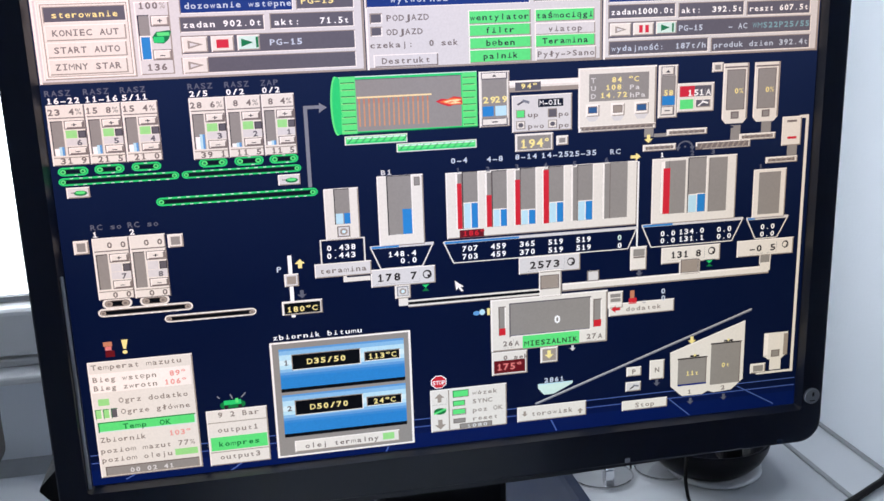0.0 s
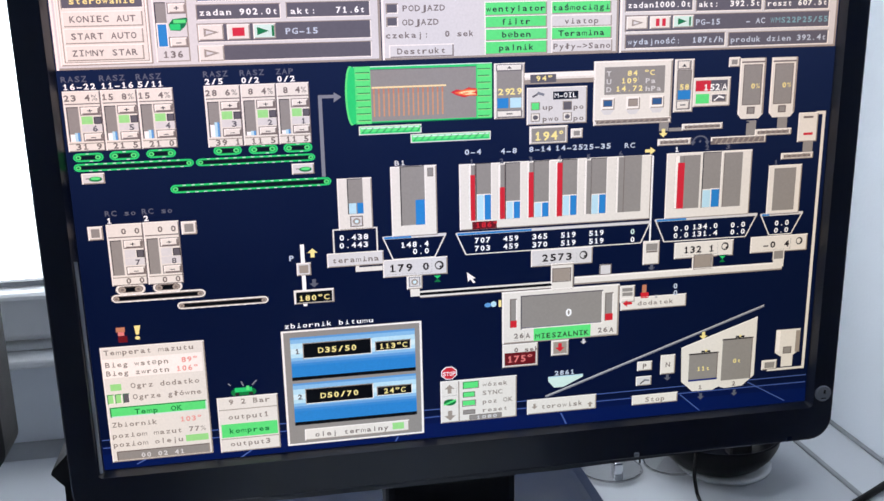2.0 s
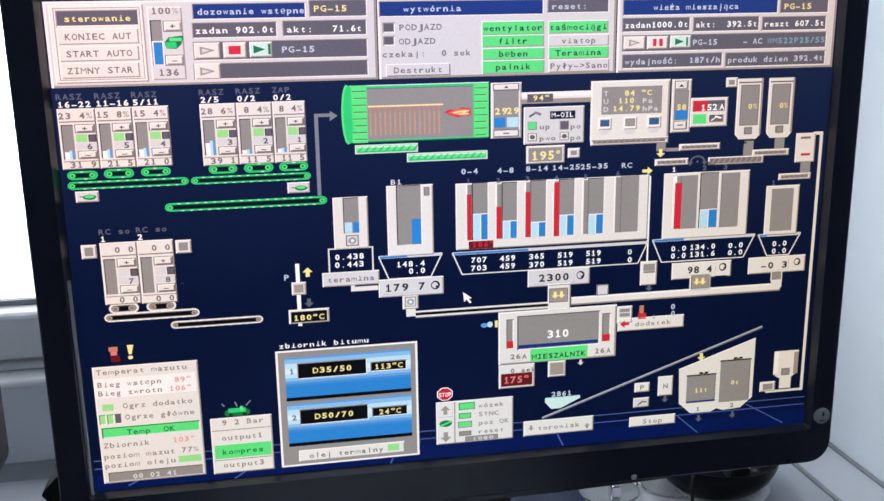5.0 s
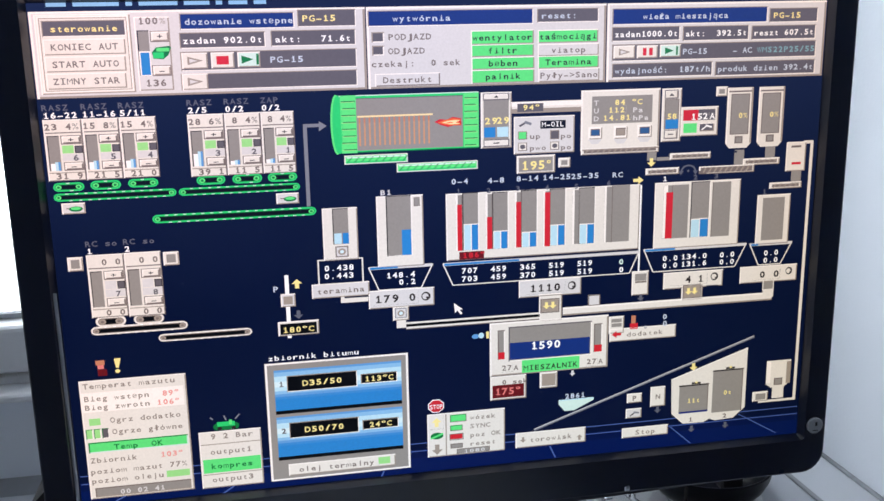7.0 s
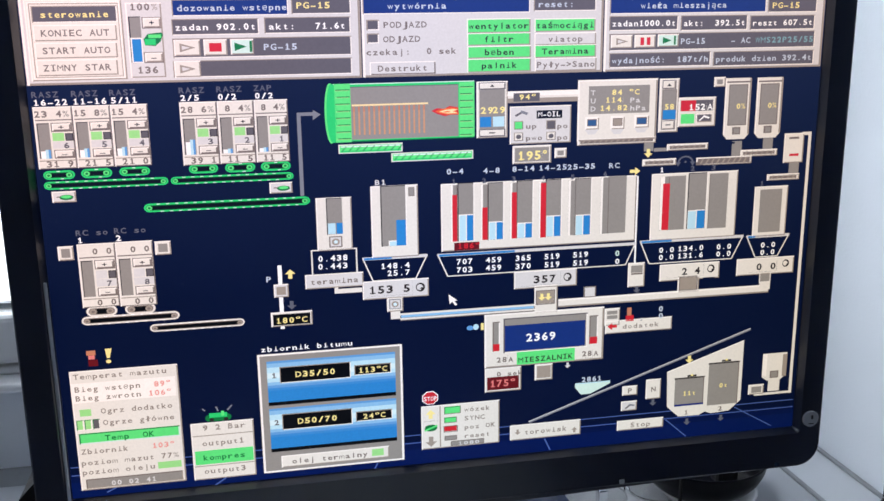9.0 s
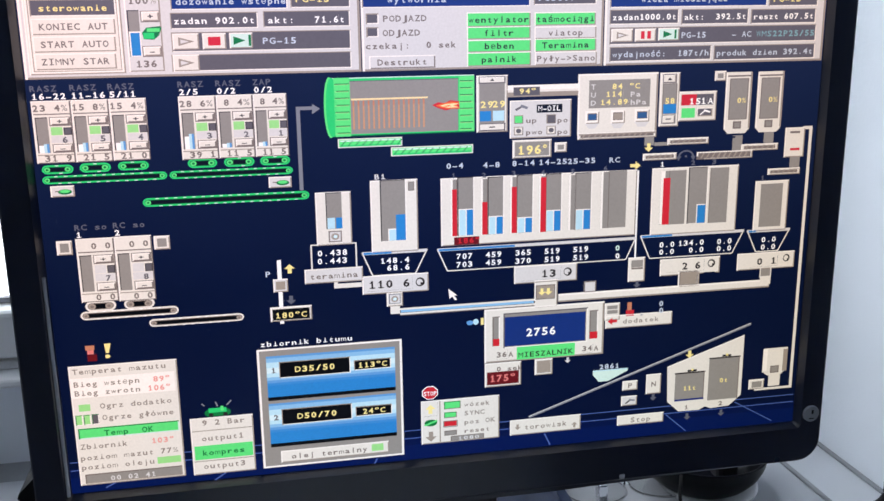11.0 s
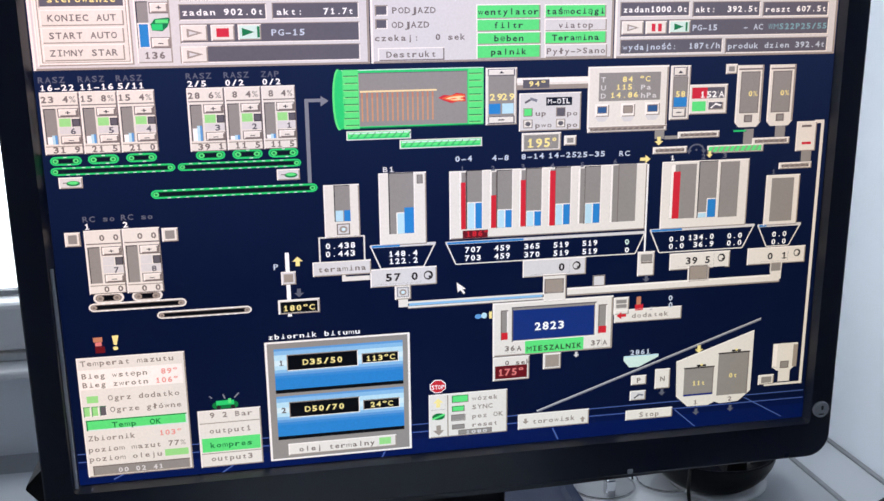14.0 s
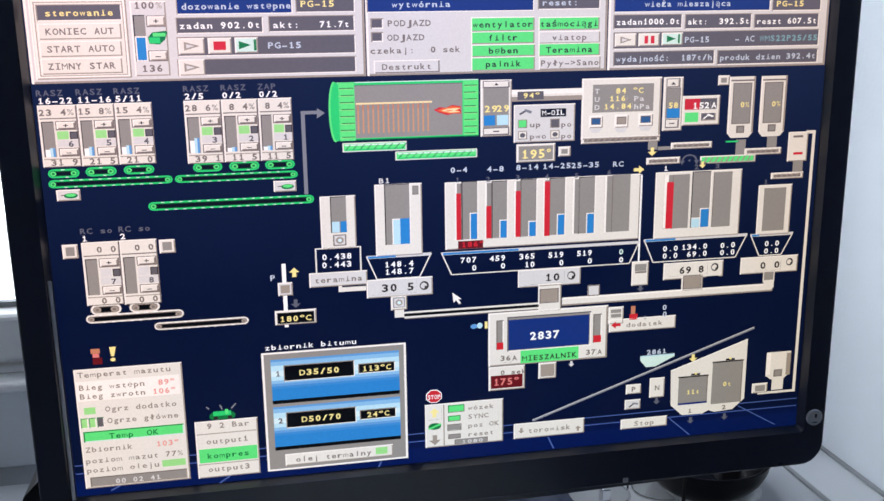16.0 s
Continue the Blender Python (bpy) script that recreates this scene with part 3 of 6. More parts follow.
button(panel, 136.1, 40.8, 156.1, 53.9, "+", ch=7, tag="small plus key")
button(panel, 135.4, 89.3, 155.6, 102.0, "-", ch=7, tag="small minus key")
field(panel, 170.4, 16.2, 306.5, 39.0, "dozowanie wstępne", "pale", "title", "l", 8.6)
field(panel, 310.4, 13.2, 382.2, 38.1, "PG-15", "yellow", "dark", "l", 8.5)
field(panel, 168.7, 43.1, 270.5, 65.6, "zadan 902.0t", "white", "dark", "c", 8.6)
d = Draw("text_field", panel, "", 3).plate(277.0, 42.3, 381.3, 65.2, "dark", "shade", "light", 1.2)
AV = (H_AKT[1] + H_AKT[3]) / 2 + 4.5
d.text("akt:", 281.3, AV, "white", 8.4, 9).text("71.", H_AKT[0], AV, "white", 7.8, 9, align="r").text("t", H_AKT[2], AV, "white", 7.8, 9).done()
field(panel, 168.2, 70.2, 381.7, 97.6, "            PG-15", "pale", "dark", "l", 8.4)
field(panel, 166.9, 101.5, 381.6, 125.2, "", "pale", "dark")
play(panel, 169.5, 71.8, 200.0, 94.5, "play"), play(panel, 204.0, 72.0, 231.7, 94.6, "stop"), play(panel, 235.6, 72.0, 263.0, 94.0, "next"), play(panel, 168.2, 101.6, 198.9, 124.6, "play")

panel = Draw("control_panel", label="grey control panel with green lit keys").plate(395.2, PT, 709.1, PB, "panel", w=3).done()
field(panel, 396.9, 16.4, 610.1, 39.6, "   wytwórnia", "pale", "title", "l", 8.4)
field(panel, 615.3, 17.0, 698.4, 38.1, "reset:", "pale", "dark", "l", 8.2)
for r in ((400.9, 47.6, 416.8, 62.8), (401.1, 67.4, 416.3, 81.9)):
    Draw("check_box", panel, layer=3).plate(*r, "dark", "shade", "light").done()
d = Draw("caption", panel, layer=2).text("PODJAZD", 421.2, 59.6, "soft", 8, 9).text("ODJAZD", 420.7, 80.4, "soft", 8, 9)
d.text("czekaj:", 398.8, 99.0, "soft", 8.2, 9).text("0 sek", 475.1, 98.8, "soft", 7.9, 9).done()
button(panel, 403.5, 109.2, 487.1, 128.1, "Destrukt", "panel", ink="soft", b="soft", tag="cream push button")
for r, s, lit in (((527.7, 48.0, 611.0, 69.4), "wentylator", 1), ((527.9, 69.0, 611.1, 87.9), "filtr", 1), ((528.1, 88.5, 611.9, 107.2), "bęben", 1), ((527.9, 107.2, 612.0, 128.1), "palnik", 1),
                  ((616.2, 49.1, 698.1, 69.0), "taśmociągi", 1), ((616.3, 70.4, 699.3, 89.0), "viatop", 0), ((616.4, 88.4, 699.6, 108.2), "Teramina", 1), ((617.2, 108.3, 700.8, 128.5), "Pyły->Sano", 0)):
    button(panel, *r, s, "green" if lit else "panel", "ink" if lit else "soft", tag="lit green key" if lit else "unlit cream key")

panel = Draw("control_panel", label="cream control panel with dark readout fields").plate(710.7, PT, 1024, PB, "panel", w=3).done()
field(panel, 717.3, 18.8, 937.0, 43.8, "wieża mieszająca  ", "pale", "title", "c", 7.6)
field(panel, 939.9, 21.8, 1011.3, 44.4, "PG-15", "yellow", "dark", "l", 8.3)
field(panel, 717.1, 47.0, 812.2, 69.2, "zadan1000.0t", "white", "dark", "c")
field(panel, 816.2, 47.4, 911.2, 70.8, "akt:  392.5t", "white", "dark", "c")
field(panel, 915.0, 48.7, 1009.7, 71.4, "reszt 607.5t", "white", "dark", "c")
field(panel, 717.7, 73.8, 1011.8, 100.0, "             PG-15     - AC" + " " * 13, "pale", "dark", "l", 7.2)
Draw("recipe_name", panel, "teal recipe name", 3).text("WMS22P25/55", 923.6, 91.4, "teal", 7.85, 9).done()
play(panel, 719.6, 75.7, 749.2, 95.7, "play"), play(panel, 752.1, 76.1, 781.2, 95.7, "pause"), play(panel, 784.5, 75.6, 813.9, 94.9, "next")
field(panel, 718.3, 103.4, 860.7, 126.0, "wydajność:  187t/h", "pale", "dark", "c")
field(panel, 864.6, 104.2, 1012.1, 127.4, "produk dzien 392.4t", "pale", "dark", "c")


# ---- feeders, belts and drum ----
def feeder(u0, v0, u1, v1, head, name, top, number, foot, lit=True, level=0.12, gap=2):
    w, h = u1 - u0, v1 - v0
    f = Draw("feeder_unit", label="cream dosing feeder with a level slider").plate(u0, v0, u1, v1, "cream", "light", "soft", 1.3)
    f.rect(u0 + 0.04 * w, v0 + 0.205 * h, u1 - 0.03 * w, v0 + 0.222 * h, "soft", 1).rect(u0 + 0.04 * w, v0 + 0.86 * h, u1 - 0.03 * w, v0 + 0.875 * h, "shade", 1).text(top, u1 - 3, v0 + 0.165 * h, "soft", w / 5.4, 9, 1, "r")
    f.rect(u0 + 0.08 * w, v0 + 0.27 * h, u0 + 0.38 * w, v0 + 0.83 * h, "grey", 1).rect(u0 + 0.06 * w, v0 + 0.26 * h, u0 + 0.085 * w, v0 + 0.83 * h, "ink", 1).rect(u0 + 0.085 * w, v0 + 0.26 * h, u0 + 0.38 * w, v0 + 0.273 * h, "ink", 1)
    f.text(foot, u1 - 3, v0 + 0.972 * h, "soft", w / 5.4, 9, 1, "r").rect(u0 + 0.43 * w, v0 + 0.56 * h, u0 + 0.97 * w, v0 + 0.675 * h, "panel", 1)
    f.text(number, u0 + 0.78 * w, v0 + 0.672 * h, "dark", 8, 8.5, 1.6, "c")
    f = f.done()
    Draw("unit_kind", f, "dim writing above the unit", 1).text(head, u0, v0 - 13, "dim", 7.8, 8.5).done()
    Draw("unit_size", f, "white writing above the unit", 1).text(name, u0 + 1, v0 - gap, "white", 8, 8.5).done()
    if lit:
        d = Draw("level", f, "white and blue level bar", 3)
        d.rect(u0 + 0.1 * w, v0 + (0.83 - level) * h, u0 + 0.22 * w, v0 + 0.83 * h, "white").rect(u0 + 0.22 * w, v0 + (0.83 - level * 1.2) * h, u0 + 0.34 * w, v0 + 0.83 * h, "sky").rect(u0 + 0.30 * w, v0 + (0.83 - level * 1.2) * h, u0 + 0.36 * w, v0 + 0.83 * h, "mid", 1).done()
    Draw("state_light", f, "green lit square" if lit else "", 3).rect(u0 + 0.44 * w, v0 + 0.42 * h, u0 + 0.74 * w, v0 + 0.55 * h, "pea" if lit else "panel").done()
    Draw("state_key", f, "", 3).plate(u0 + 0.77 * w, v0 + 0.43 * h, u0 + 0.98 * w, v0 + 0.55 * h, "dark", "ink", "ink", 1).done()
    button(f, u0 + 0.45 * w, v0 + 0.27 * h, u0 + 0.93 * w, v0 + 0.385 * h, "+", ch=6, b="soft")
    button(f, u0 + 0.47 * w, v0 + 0.705 * h, u0 + 0.95 * w, v0 + 0.815 * h, "-", ch=6, b="soft")
    return f


feeder(2.6, 161.6, 46.4, 250.4, "RASZ", "16-22", "23 4%", "6", "31 9")
feeder(47.0, 161.4, 89.4, 250.6, "RASZ", "11-16", "15 8%", "5", "21 5")
feeder(90.0, 161.2, 133.0, 250.4, "RASZ", "5/11", "15 4%", "4", "21 0")
feeder(170.4, 160.6, 214.2, 253.3, "RASZ", "2/5", "28 6%", "3", "39 1", level=0.2)
feeder(214.8, 160.4, 258.4, 253.1, "RASZ", "0/2", "8 4%", "2", "11 5", level=0.06)
feeder(259.0, 160.2, 300.0, 253.0, "ZAP", "0/2", "8 4%", "1", "11 5", level=0.06)
feeder(35.8, 363.6, 80.2, 461.3, "RC so", "1", "0 0", "7", "0 0", False)
feeder(80.8, 363.2, 125.2, 462.9, "RC so", "2", "0 0", "8", "0 0", False)
for r in ((13.3, 365.4, 31.6, 386.7), (128.0, 365.4, 147.3, 386.2), (868.7, 144.5, 885.0, 160.1), (646.1, 249.4, 662.8, 264.9)):
    Draw("signal_square", label="small cream square key").plate(*r, "cream").rect(r[0] + 4, r[1] + 4, r[2] - 4, r[3] - 4, "grey", 1).done()


def belt(u0, v0, u1, v1, rim="lime", core="forest", inside="black", hub="green", name="conveyor_belt", tag="green running conveyor belt"):
    d = Draw(name, label=tag).capsule(u0, v0, u1, v1, rim)
    h = v1 - v0
    d.capsule(u0 + h * 0.17, v0 + h * 0.19, u1 - h * 0.17, v1 - h * 0.19, core, 1).capsule(u0 + h * 0.27, v0 + h * 0.27, u1 - h * 0.27, v1 - h * 0.27, inside, 2)
    for u in (u0 + h * 0.5, u1 - h * 0.5):
        d.disc(u, (v0 + v1) / 2, h * 0.27, h * 0.27, hub, 3, 14).disc(u, (v0 + v1) / 2, h * 0.13, h * 0.13, core, 4, 10)
    u = u0 + h * 1.2
    while u < u1 - h * 1.4:
        d.rect(u, v0 + h * 0.02, u + 4, v0 + h * 0.12, "mint" if rim == "lime" else "white", 3).rect(u + 4, v1 - h * 0.13, u + 8, v1 - h * 0.03, "mint" if rim == "lime" else "white", 3)
        u += 11
    return d.done()


for r in ((6.5, 253.3, 42.7, 266.2), (49.7, 252.4, 85.7, 265.9), (94.0, 252.4, 130.0, 265.1), (176.0, 252.1, 211.3, 266.0), (219.7, 252.4, 256.6, 266.5), (263.6, 252.7, 300.4, 266.4),
          (5.8, 269.0, 150.7, 280.8), (153.4, 269.5, 303.3, 281.0), (119.0, 307.9, 322.5, 320.9)):
    belt(*r)
for r in ((39.2, 459.6, 76.2, 476.4), (85.6, 460.2, 122.7, 476.3), (32.5, 475.5, 151.3, 488.9), (113.8, 494.5, 231.7, 506.7)):
    belt(*r, "cream", "soft", "black", "shade", tag="pale stopped conveyor belt")
for r in ((13.7, 283.7, 41.2, 299.9), (272.6, 284.4, 301.0, 301.0)):
    d = Draw("loader_key", label="pale key with a small green loader").plate(*r, "panel")
    d.line(r[0] + 5, (r[1] + r[3]) / 2, r[0] + 16, (r[1] + r[3]) / 2, 1.5, "soft", 1).disc(r[2] - 11, (r[1] + r[3]) / 2 + 1, 8, 4, "forest", 1).disc(r[2] - 11, (r[1] + r[3]) / 2, 6, 2.4, "green", 2).done()
FU = 313.1
d = Draw("flow_arrow", label="grey line with an arrow head").rect(FU - 2.4, 180.8, FU + 2.4, 307.0, "steel").rect(FU - 2.4, 180.8, 331.3, 185.9, "steel", 1).poly([(330.9, 177.3), (330.3, 192.6), (340.5, 184.6)], "steel", 1).done()

# dryer drum
DR = (351.3, 140.1, 537.5, 227.7)
drum = Draw("dryer_drum", label="bright green rotary dryer drum with flame window").rect(*DR, "lime").disc(DR[0] + 1.5, (DR[1] + DR[3]) / 2, 7.5, (DR[3] - DR[1]) / 2 + 1.5, "green", 1, 32).disc(DR[0] + 3, (DR[1] + DR[3]) / 2, 6.5, (DR[3] - DR[1]) / 2 - 0.5, "lime", 2, 32).rect(DR[0] + 6, DR[1], DR[2], DR[1] + 1.4, "mint", 1).rect(DR[0] + 6, DR[3] - 1.6, DR[2], DR[3], "forest", 1).done()
d = Draw("tyre_ring", drum, "segmented green running ring", 3).rect(DR[0] + 7, DR[1], DR[0] + 27, DR[3], "green")
for k in range(8):
    v = DR[1] + (DR[3] - DR[1]) * (k + 0.8) / 8.4
    d.rect(DR[0] + 8 + (k % 2) * 2, v, DR[0] + 26, v + 1.3, "forest", 1).rect(DR[0] + 8, v + 1.3, DR[0] + 25, v + 2.3, "pea", 1)
d.done()
d = Draw("tyre_ring", drum, "segmented green running ring", 3).rect(DR[2] - 20, DR[1] + 2, DR[2], DR[3] - 2, "green")
for k in range(8):
    v = DR[1] + (DR[3] - DR[1]) * (k + 0.8) / 8.4
    d.rect(DR[2] - 19, v, DR[2] - 2 - (k % 2) * 2, v + 1.3, "forest", 1).rect(DR[2] - 19, v + 1.3, DR[2] - 2, v + 2.3, "pea", 1)
d.done()
WN = (377.4, 144.9, 516.4, 224.5)
d = Draw("window", drum, "grey viewing window", 2).rect(*WN, "grey").rect(WN[0], WN[1], WN[2], WN[1] + 1, "dark", 1).done()
d = Draw("curtain", drum, "orange curtain of falling grain", 3).rect(379.4, 171.2, 476.8, 173.8, "straw", 1)
for k in range(15):
    u = 381.0 + k * (474.2 - 381.0) / 14.6
    d.rect(u, 174.5, u + 2.2, 217.4, "tan").rect(u, 174.5, u + 2.2, 182.0, "rust", 1)
d.done()
d = flame = Draw("flame", drum, "red and orange burner flame", 3)
d.poly([(481.8, 184.8), (489.3, 180.7), (498.2, 182.0), (505.7, 178.0), (516.8, 180.2), (517.5, 191.5), (507.0, 191.1), (499.5, 193.4), (489.2, 189.4)], "red")
d.poly([(486.0, 185.6), (494.0, 182.6), (505.6, 180.0), (517.0, 181.4), (513.5, 185.6), (517.2, 190.2), (503.0, 191.2), (494.0, 189.0)], "orange", 1).poly([(491.5, 186.0), (499.0, 183.6), (510.0, 182.6), (516.6, 183.6), (509.0, 186.2), (516.4, 188.8), (503.0, 189.4)], "straw", 2).poly([(496.0, 186.4), (503.0, 185.4), (507.0, 186.8), (500.0, 187.6)], "orange", 3)
flame = flame.done()
for r in ((361.0, 231.1, 443.0, 245.0), (428.2, 246.9, 535.7, 260.7)):
    d = Draw("screw_conveyor", label="green screw conveyor with pale rims").plate(*r, "green", "cream", "panel", 1.6).rect(r[0] + 3, r[1] + 2.4, r[2] - 3, r[1] + 4.6, "mint", 1).rect(r[0] + 3, r[3] - 4.4, r[2] - 3, r[3] - 2.2, "lime", 1)
    n = int((r[2] - r[0]) / 9)
    for k in range(n):
        d.line(r[0] + 4 + k * 9, r[3] - 3, r[0] + 10 + k * 9, r[1] + 3, 1.0, "forest", 2)
    d.done()


# ---- burner, filter and filler group ----
d = Draw("burner_slider", label="cream burner slider with two blue squares").plate(540.3, 142.0, 581.7, 229.0, "cream").rect(544.0, 154.3, 577.8, 216.4, "grey", 1)
d.text("29", 544.5, 191.0, "yellow", 9.5, 10).text("29", 560.4, 190.8, "yellow", 9.5, 10).rect(544.5, 196.3, 559.6, 212.0, "blue", 2).rect(561.9, 196.2, 577.1, 211.9, "sky", 2).done()
d = Draw("slider_key", label="pale slider key").plate(543.3, 144.3, 578.6, 154.3, "cream", "light", "soft").outline(543.3, 143.6, 578.6, 154.3, "dark", 1.2, 2).poly([(558.0, 150.5), (564.0, 150.5), (561.0, 146.9)], "ink", 2).done()
d = Draw("slider_key", label="pale slider key").plate(543.6, 215.6, 578.6, 227.1, "cream", "light", "soft").outline(543.6, 215.6, 578.6, 227.1, "dark", 1.2, 2).poly([(557.0, 220.5), (557.0, 222.2), (565.0, 222.2), (565.0, 220.5)], "ink", 2).done()
d = Draw("duct", label="cream exhaust duct with a temperature field").rect(580.2, 158.3, 678.1, 176.3, "cream").rect(580.2, 158.3, 677.9, 165.7, "light", 1).rect(580.2, 169.2, 678.1, 176.3, "shade", 1)
d.rect(589.3, 161.3, 624.5, 174.1, "dark", 2).text("94°", 596.2, 171.2, "yellow", 8, 8, 3).done()
d = Draw("oil_panel", label="cream burner fuel panel with signal squares").plate(584.7, 181.7, 668.0, 240.6, "panel")
d.line(592.4, 196.6, 602.3, 190.0, 3, "dark", 1).line(599.2, 189.9, 608.5, 193.8, 4, "steel", 1).rect(620.8, 189.0, 655.7, 201.7, "black", 1).text("M-OIL", 622.4, 198.9, "white", 6.2, 8)
d.text("up", 605.5, 216.8, "soft", 8, 8).text("po", 648.1, 217.9, "soft", 8, 8).text("pwo", 605.5, 235.2, "soft", 8, 8).text("po", 648.3, 236.0, "soft", 8, 8)
d = d.done()
for r, c in (((590.1, 204.5, 602.4, 217.5), "green"), ((634.0, 204.7, 646.6, 218.8), "dark"), ((590.1, 222.3, 602.5, 235.5), "cream"), ((634.1, 222.7, 646.7, 235.9), "cream")):
    s = Draw("signal_square", d, "", 3).plate(*r, c, "shade", "soft", 1.2)
    if c == "cream":
        s.disc((r[0] + r[2]) / 2, (r[1] + r[3]) / 2, 3.6, 3.6, "dark", 2, 12)
    s.done()
d = Draw("temperature_readout", label="grey temperature readout with yellow digits").plate(588.6, 243.3, 641.6, 271.9, "cream").rect(591.7, 246.6, 638.4, 269.0, "grey", 1).text("19", H_TMP[0] - 23.6, (H_TMP[1] + H_TMP[3]) / 2 + 7, "yellow", 11.6, 14).text("°", H_TMP[2] + 0.5, (H_TMP[1] + H_TMP[3]) / 2 + 7, "yellow", 7, 14).done()

FB = Draw("filter_house", label="cream dust filter house with readings").plate(676.8, 143.9, 788.0, 240.2, "cream", w=2.5).rect(691.8, 153.8, 777.0, 197.6, "grey", 1)
FB.text("T", 693.6, 168.0, "panel", 8, 8).text("84 °C", 722.8, 168.3, "yellow", 8, 8.5).text("U", 693.8, 180.6, "panel", 8, 8).text("Pa", 748.5, 181.0, "panel", 8, 8)
FB.text("D", 694.0, 193.1, "panel", 8, 8).text("hPa", 748.8, 193.7, "panel", 8, 8)
FB = FB.done()
for r, c in (((687.1, 201.8, 706.4, 221.6), "blue"), ((722.7, 201.5, 742.3, 222.4), "green"), ((756.2, 201.2, 776.9, 221.3), "blue")):
    d = Draw("hopper_outlet", FB, "cream outlet with a signal square", 3).plate(*r, "light").poly([(r[0], r[3]), (r[2], r[3]), (r[2] - 5, r[3] + 8), (r[0] + 5, r[3] + 8)], "panel")
    d.rect(r[0] + 3, r[1] + 3.5, r[2] - 3, r[3] - 5, "soft", 1).rect(r[0] + 4, r[1] + 5, r[2] - 4, r[3] - 6, {"blue": "slateblue", "green": "shade"}[c], 2).done()


def screw(u0, v0, u1, v1, tag="grey screw conveyor", name="screw_conveyor"):
    d = Draw(name, label=tag).plate(u0, v0, u1, v1, "cream", "light", "shade", 1.5)
    d.rect(u0 + 4, v0 + (v1 - v0) * 0.3, u1 - 4, v1 - (v1 - v0) * 0.25, "soft", 1)
    u = u0 + 6
    while u < u1 - 9:
        d.line(u, v1 - 2.2, u + 4, v0 + 2.2, 2.0, "shade", 2)
        u += 8
    return d.done()


for r in ((677.4, 236.5, 788.2, 246.6), (804.7, 250.2, 864.6, 260.8), (770.3, 273.5, 819.0, 284.6), (848.5, 274.5, 930.7, 287.0), (913.4, 264.7, 968.6, 275.7), (955.8, 307.5, 1004.9, 318.1)):
    screw(*r)
d = Draw("pipe_stub", label="grey pipe stub").rect(772.0, 246.8, 785.4, 260.4, "grey").rect(786.1, 255.8, 806.7, 261.5, "grey").done()
for r in ((900.1, 249.5, 914.8, 275.7), (946.4, 246.2, 961.2, 265.8), (988.3, 289.2, 1003.5, 310.3)):
    Draw("pipe_stub", label="grey pipe stub").rect(*r, "grey").done()
Draw("warning_arrow", label="yellow arrow").arrow(778.2, 263.7, 7, "down", "yellow").done()
Draw("warning_arrow", label="yellow arrow").arrow(760.2, 292.0, 7.5, "right", "yellow").done()
d = Draw("fan_symbol", label="dim grey turning arrow").disc(832.9, 280.5, 1.6, 1.8, "dim")
for k in range(8):
    a, b = math.pi * k / 8, math.pi * (k + 1) / 8
    d.line(832.9 + 10.5 * math.cos(a), 281.5 - 10 * math.sin(a), 832.9 + 10.5 * math.cos(b), 281.5 - 10 * math.sin(b), 2.6, "dim")
d.poly([(818.6, 280.5), (826.2, 280.5), (822.0, 287.5)], "dim").poly([(839.6, 280.5), (847.2, 280.5), (843.6, 287.5)], "dim").done()
d = Draw("fan_slider", label="cream fan slider with blue level").plate(790.7, 144.9, 818.8, 230.6, "cream").rect(795.3, 163.1, 814.8, 210.2, "grey", 1).rect(796.3, 194.8, 814.8, 209.8, "blue", 2).text("58", 798.0, 194.0, "yellow", 7.4, 9)
d.plate(794.8, 147.7, 813.0, 161.0, "cream").plate(795.3, 212.1, 813.7, 225.8, "cream").outline(794.3, 147.2, 814.0, 161.4, "dark", 1.3, 2).outline(794.6, 211.6, 814.4, 226.2, "dark", 1.3, 2).outline(794.6, 162.0, 815.4, 210.8, "soft", 1.2, 1)
d.poly([(801.0, 157.0), (807.5, 157.0), (804.2, 152.6)], "ink", 2).rect(800.5, 218.0, 808.0, 219.6, "ink", 2).done()
d = Draw("current_readout", label="red motor current readout").plate(818.4, 175.7, 872.9, 223.0, "cream").rect(821.9, 180.4, 868.5, 197.9, "dark", 1).rect(821.9, 180.4, 843.8, 197.8, "red", 2).text("15", 832.3, 196.3, "white", 9, 10, 3).text("A", 859.3, 196.3, "white", 9, 10, 3)
d.rect(822.6, 202.3, 842.1, 217.9, "green", 2).plate(844.8, 202.4, 867.7, 216.3, "dark").line(849.4, 213.6, 857.3, 206.6, 2, "white", 2).line(854.9, 206.5, 864.1, 209.7, 3, "white", 2).done()
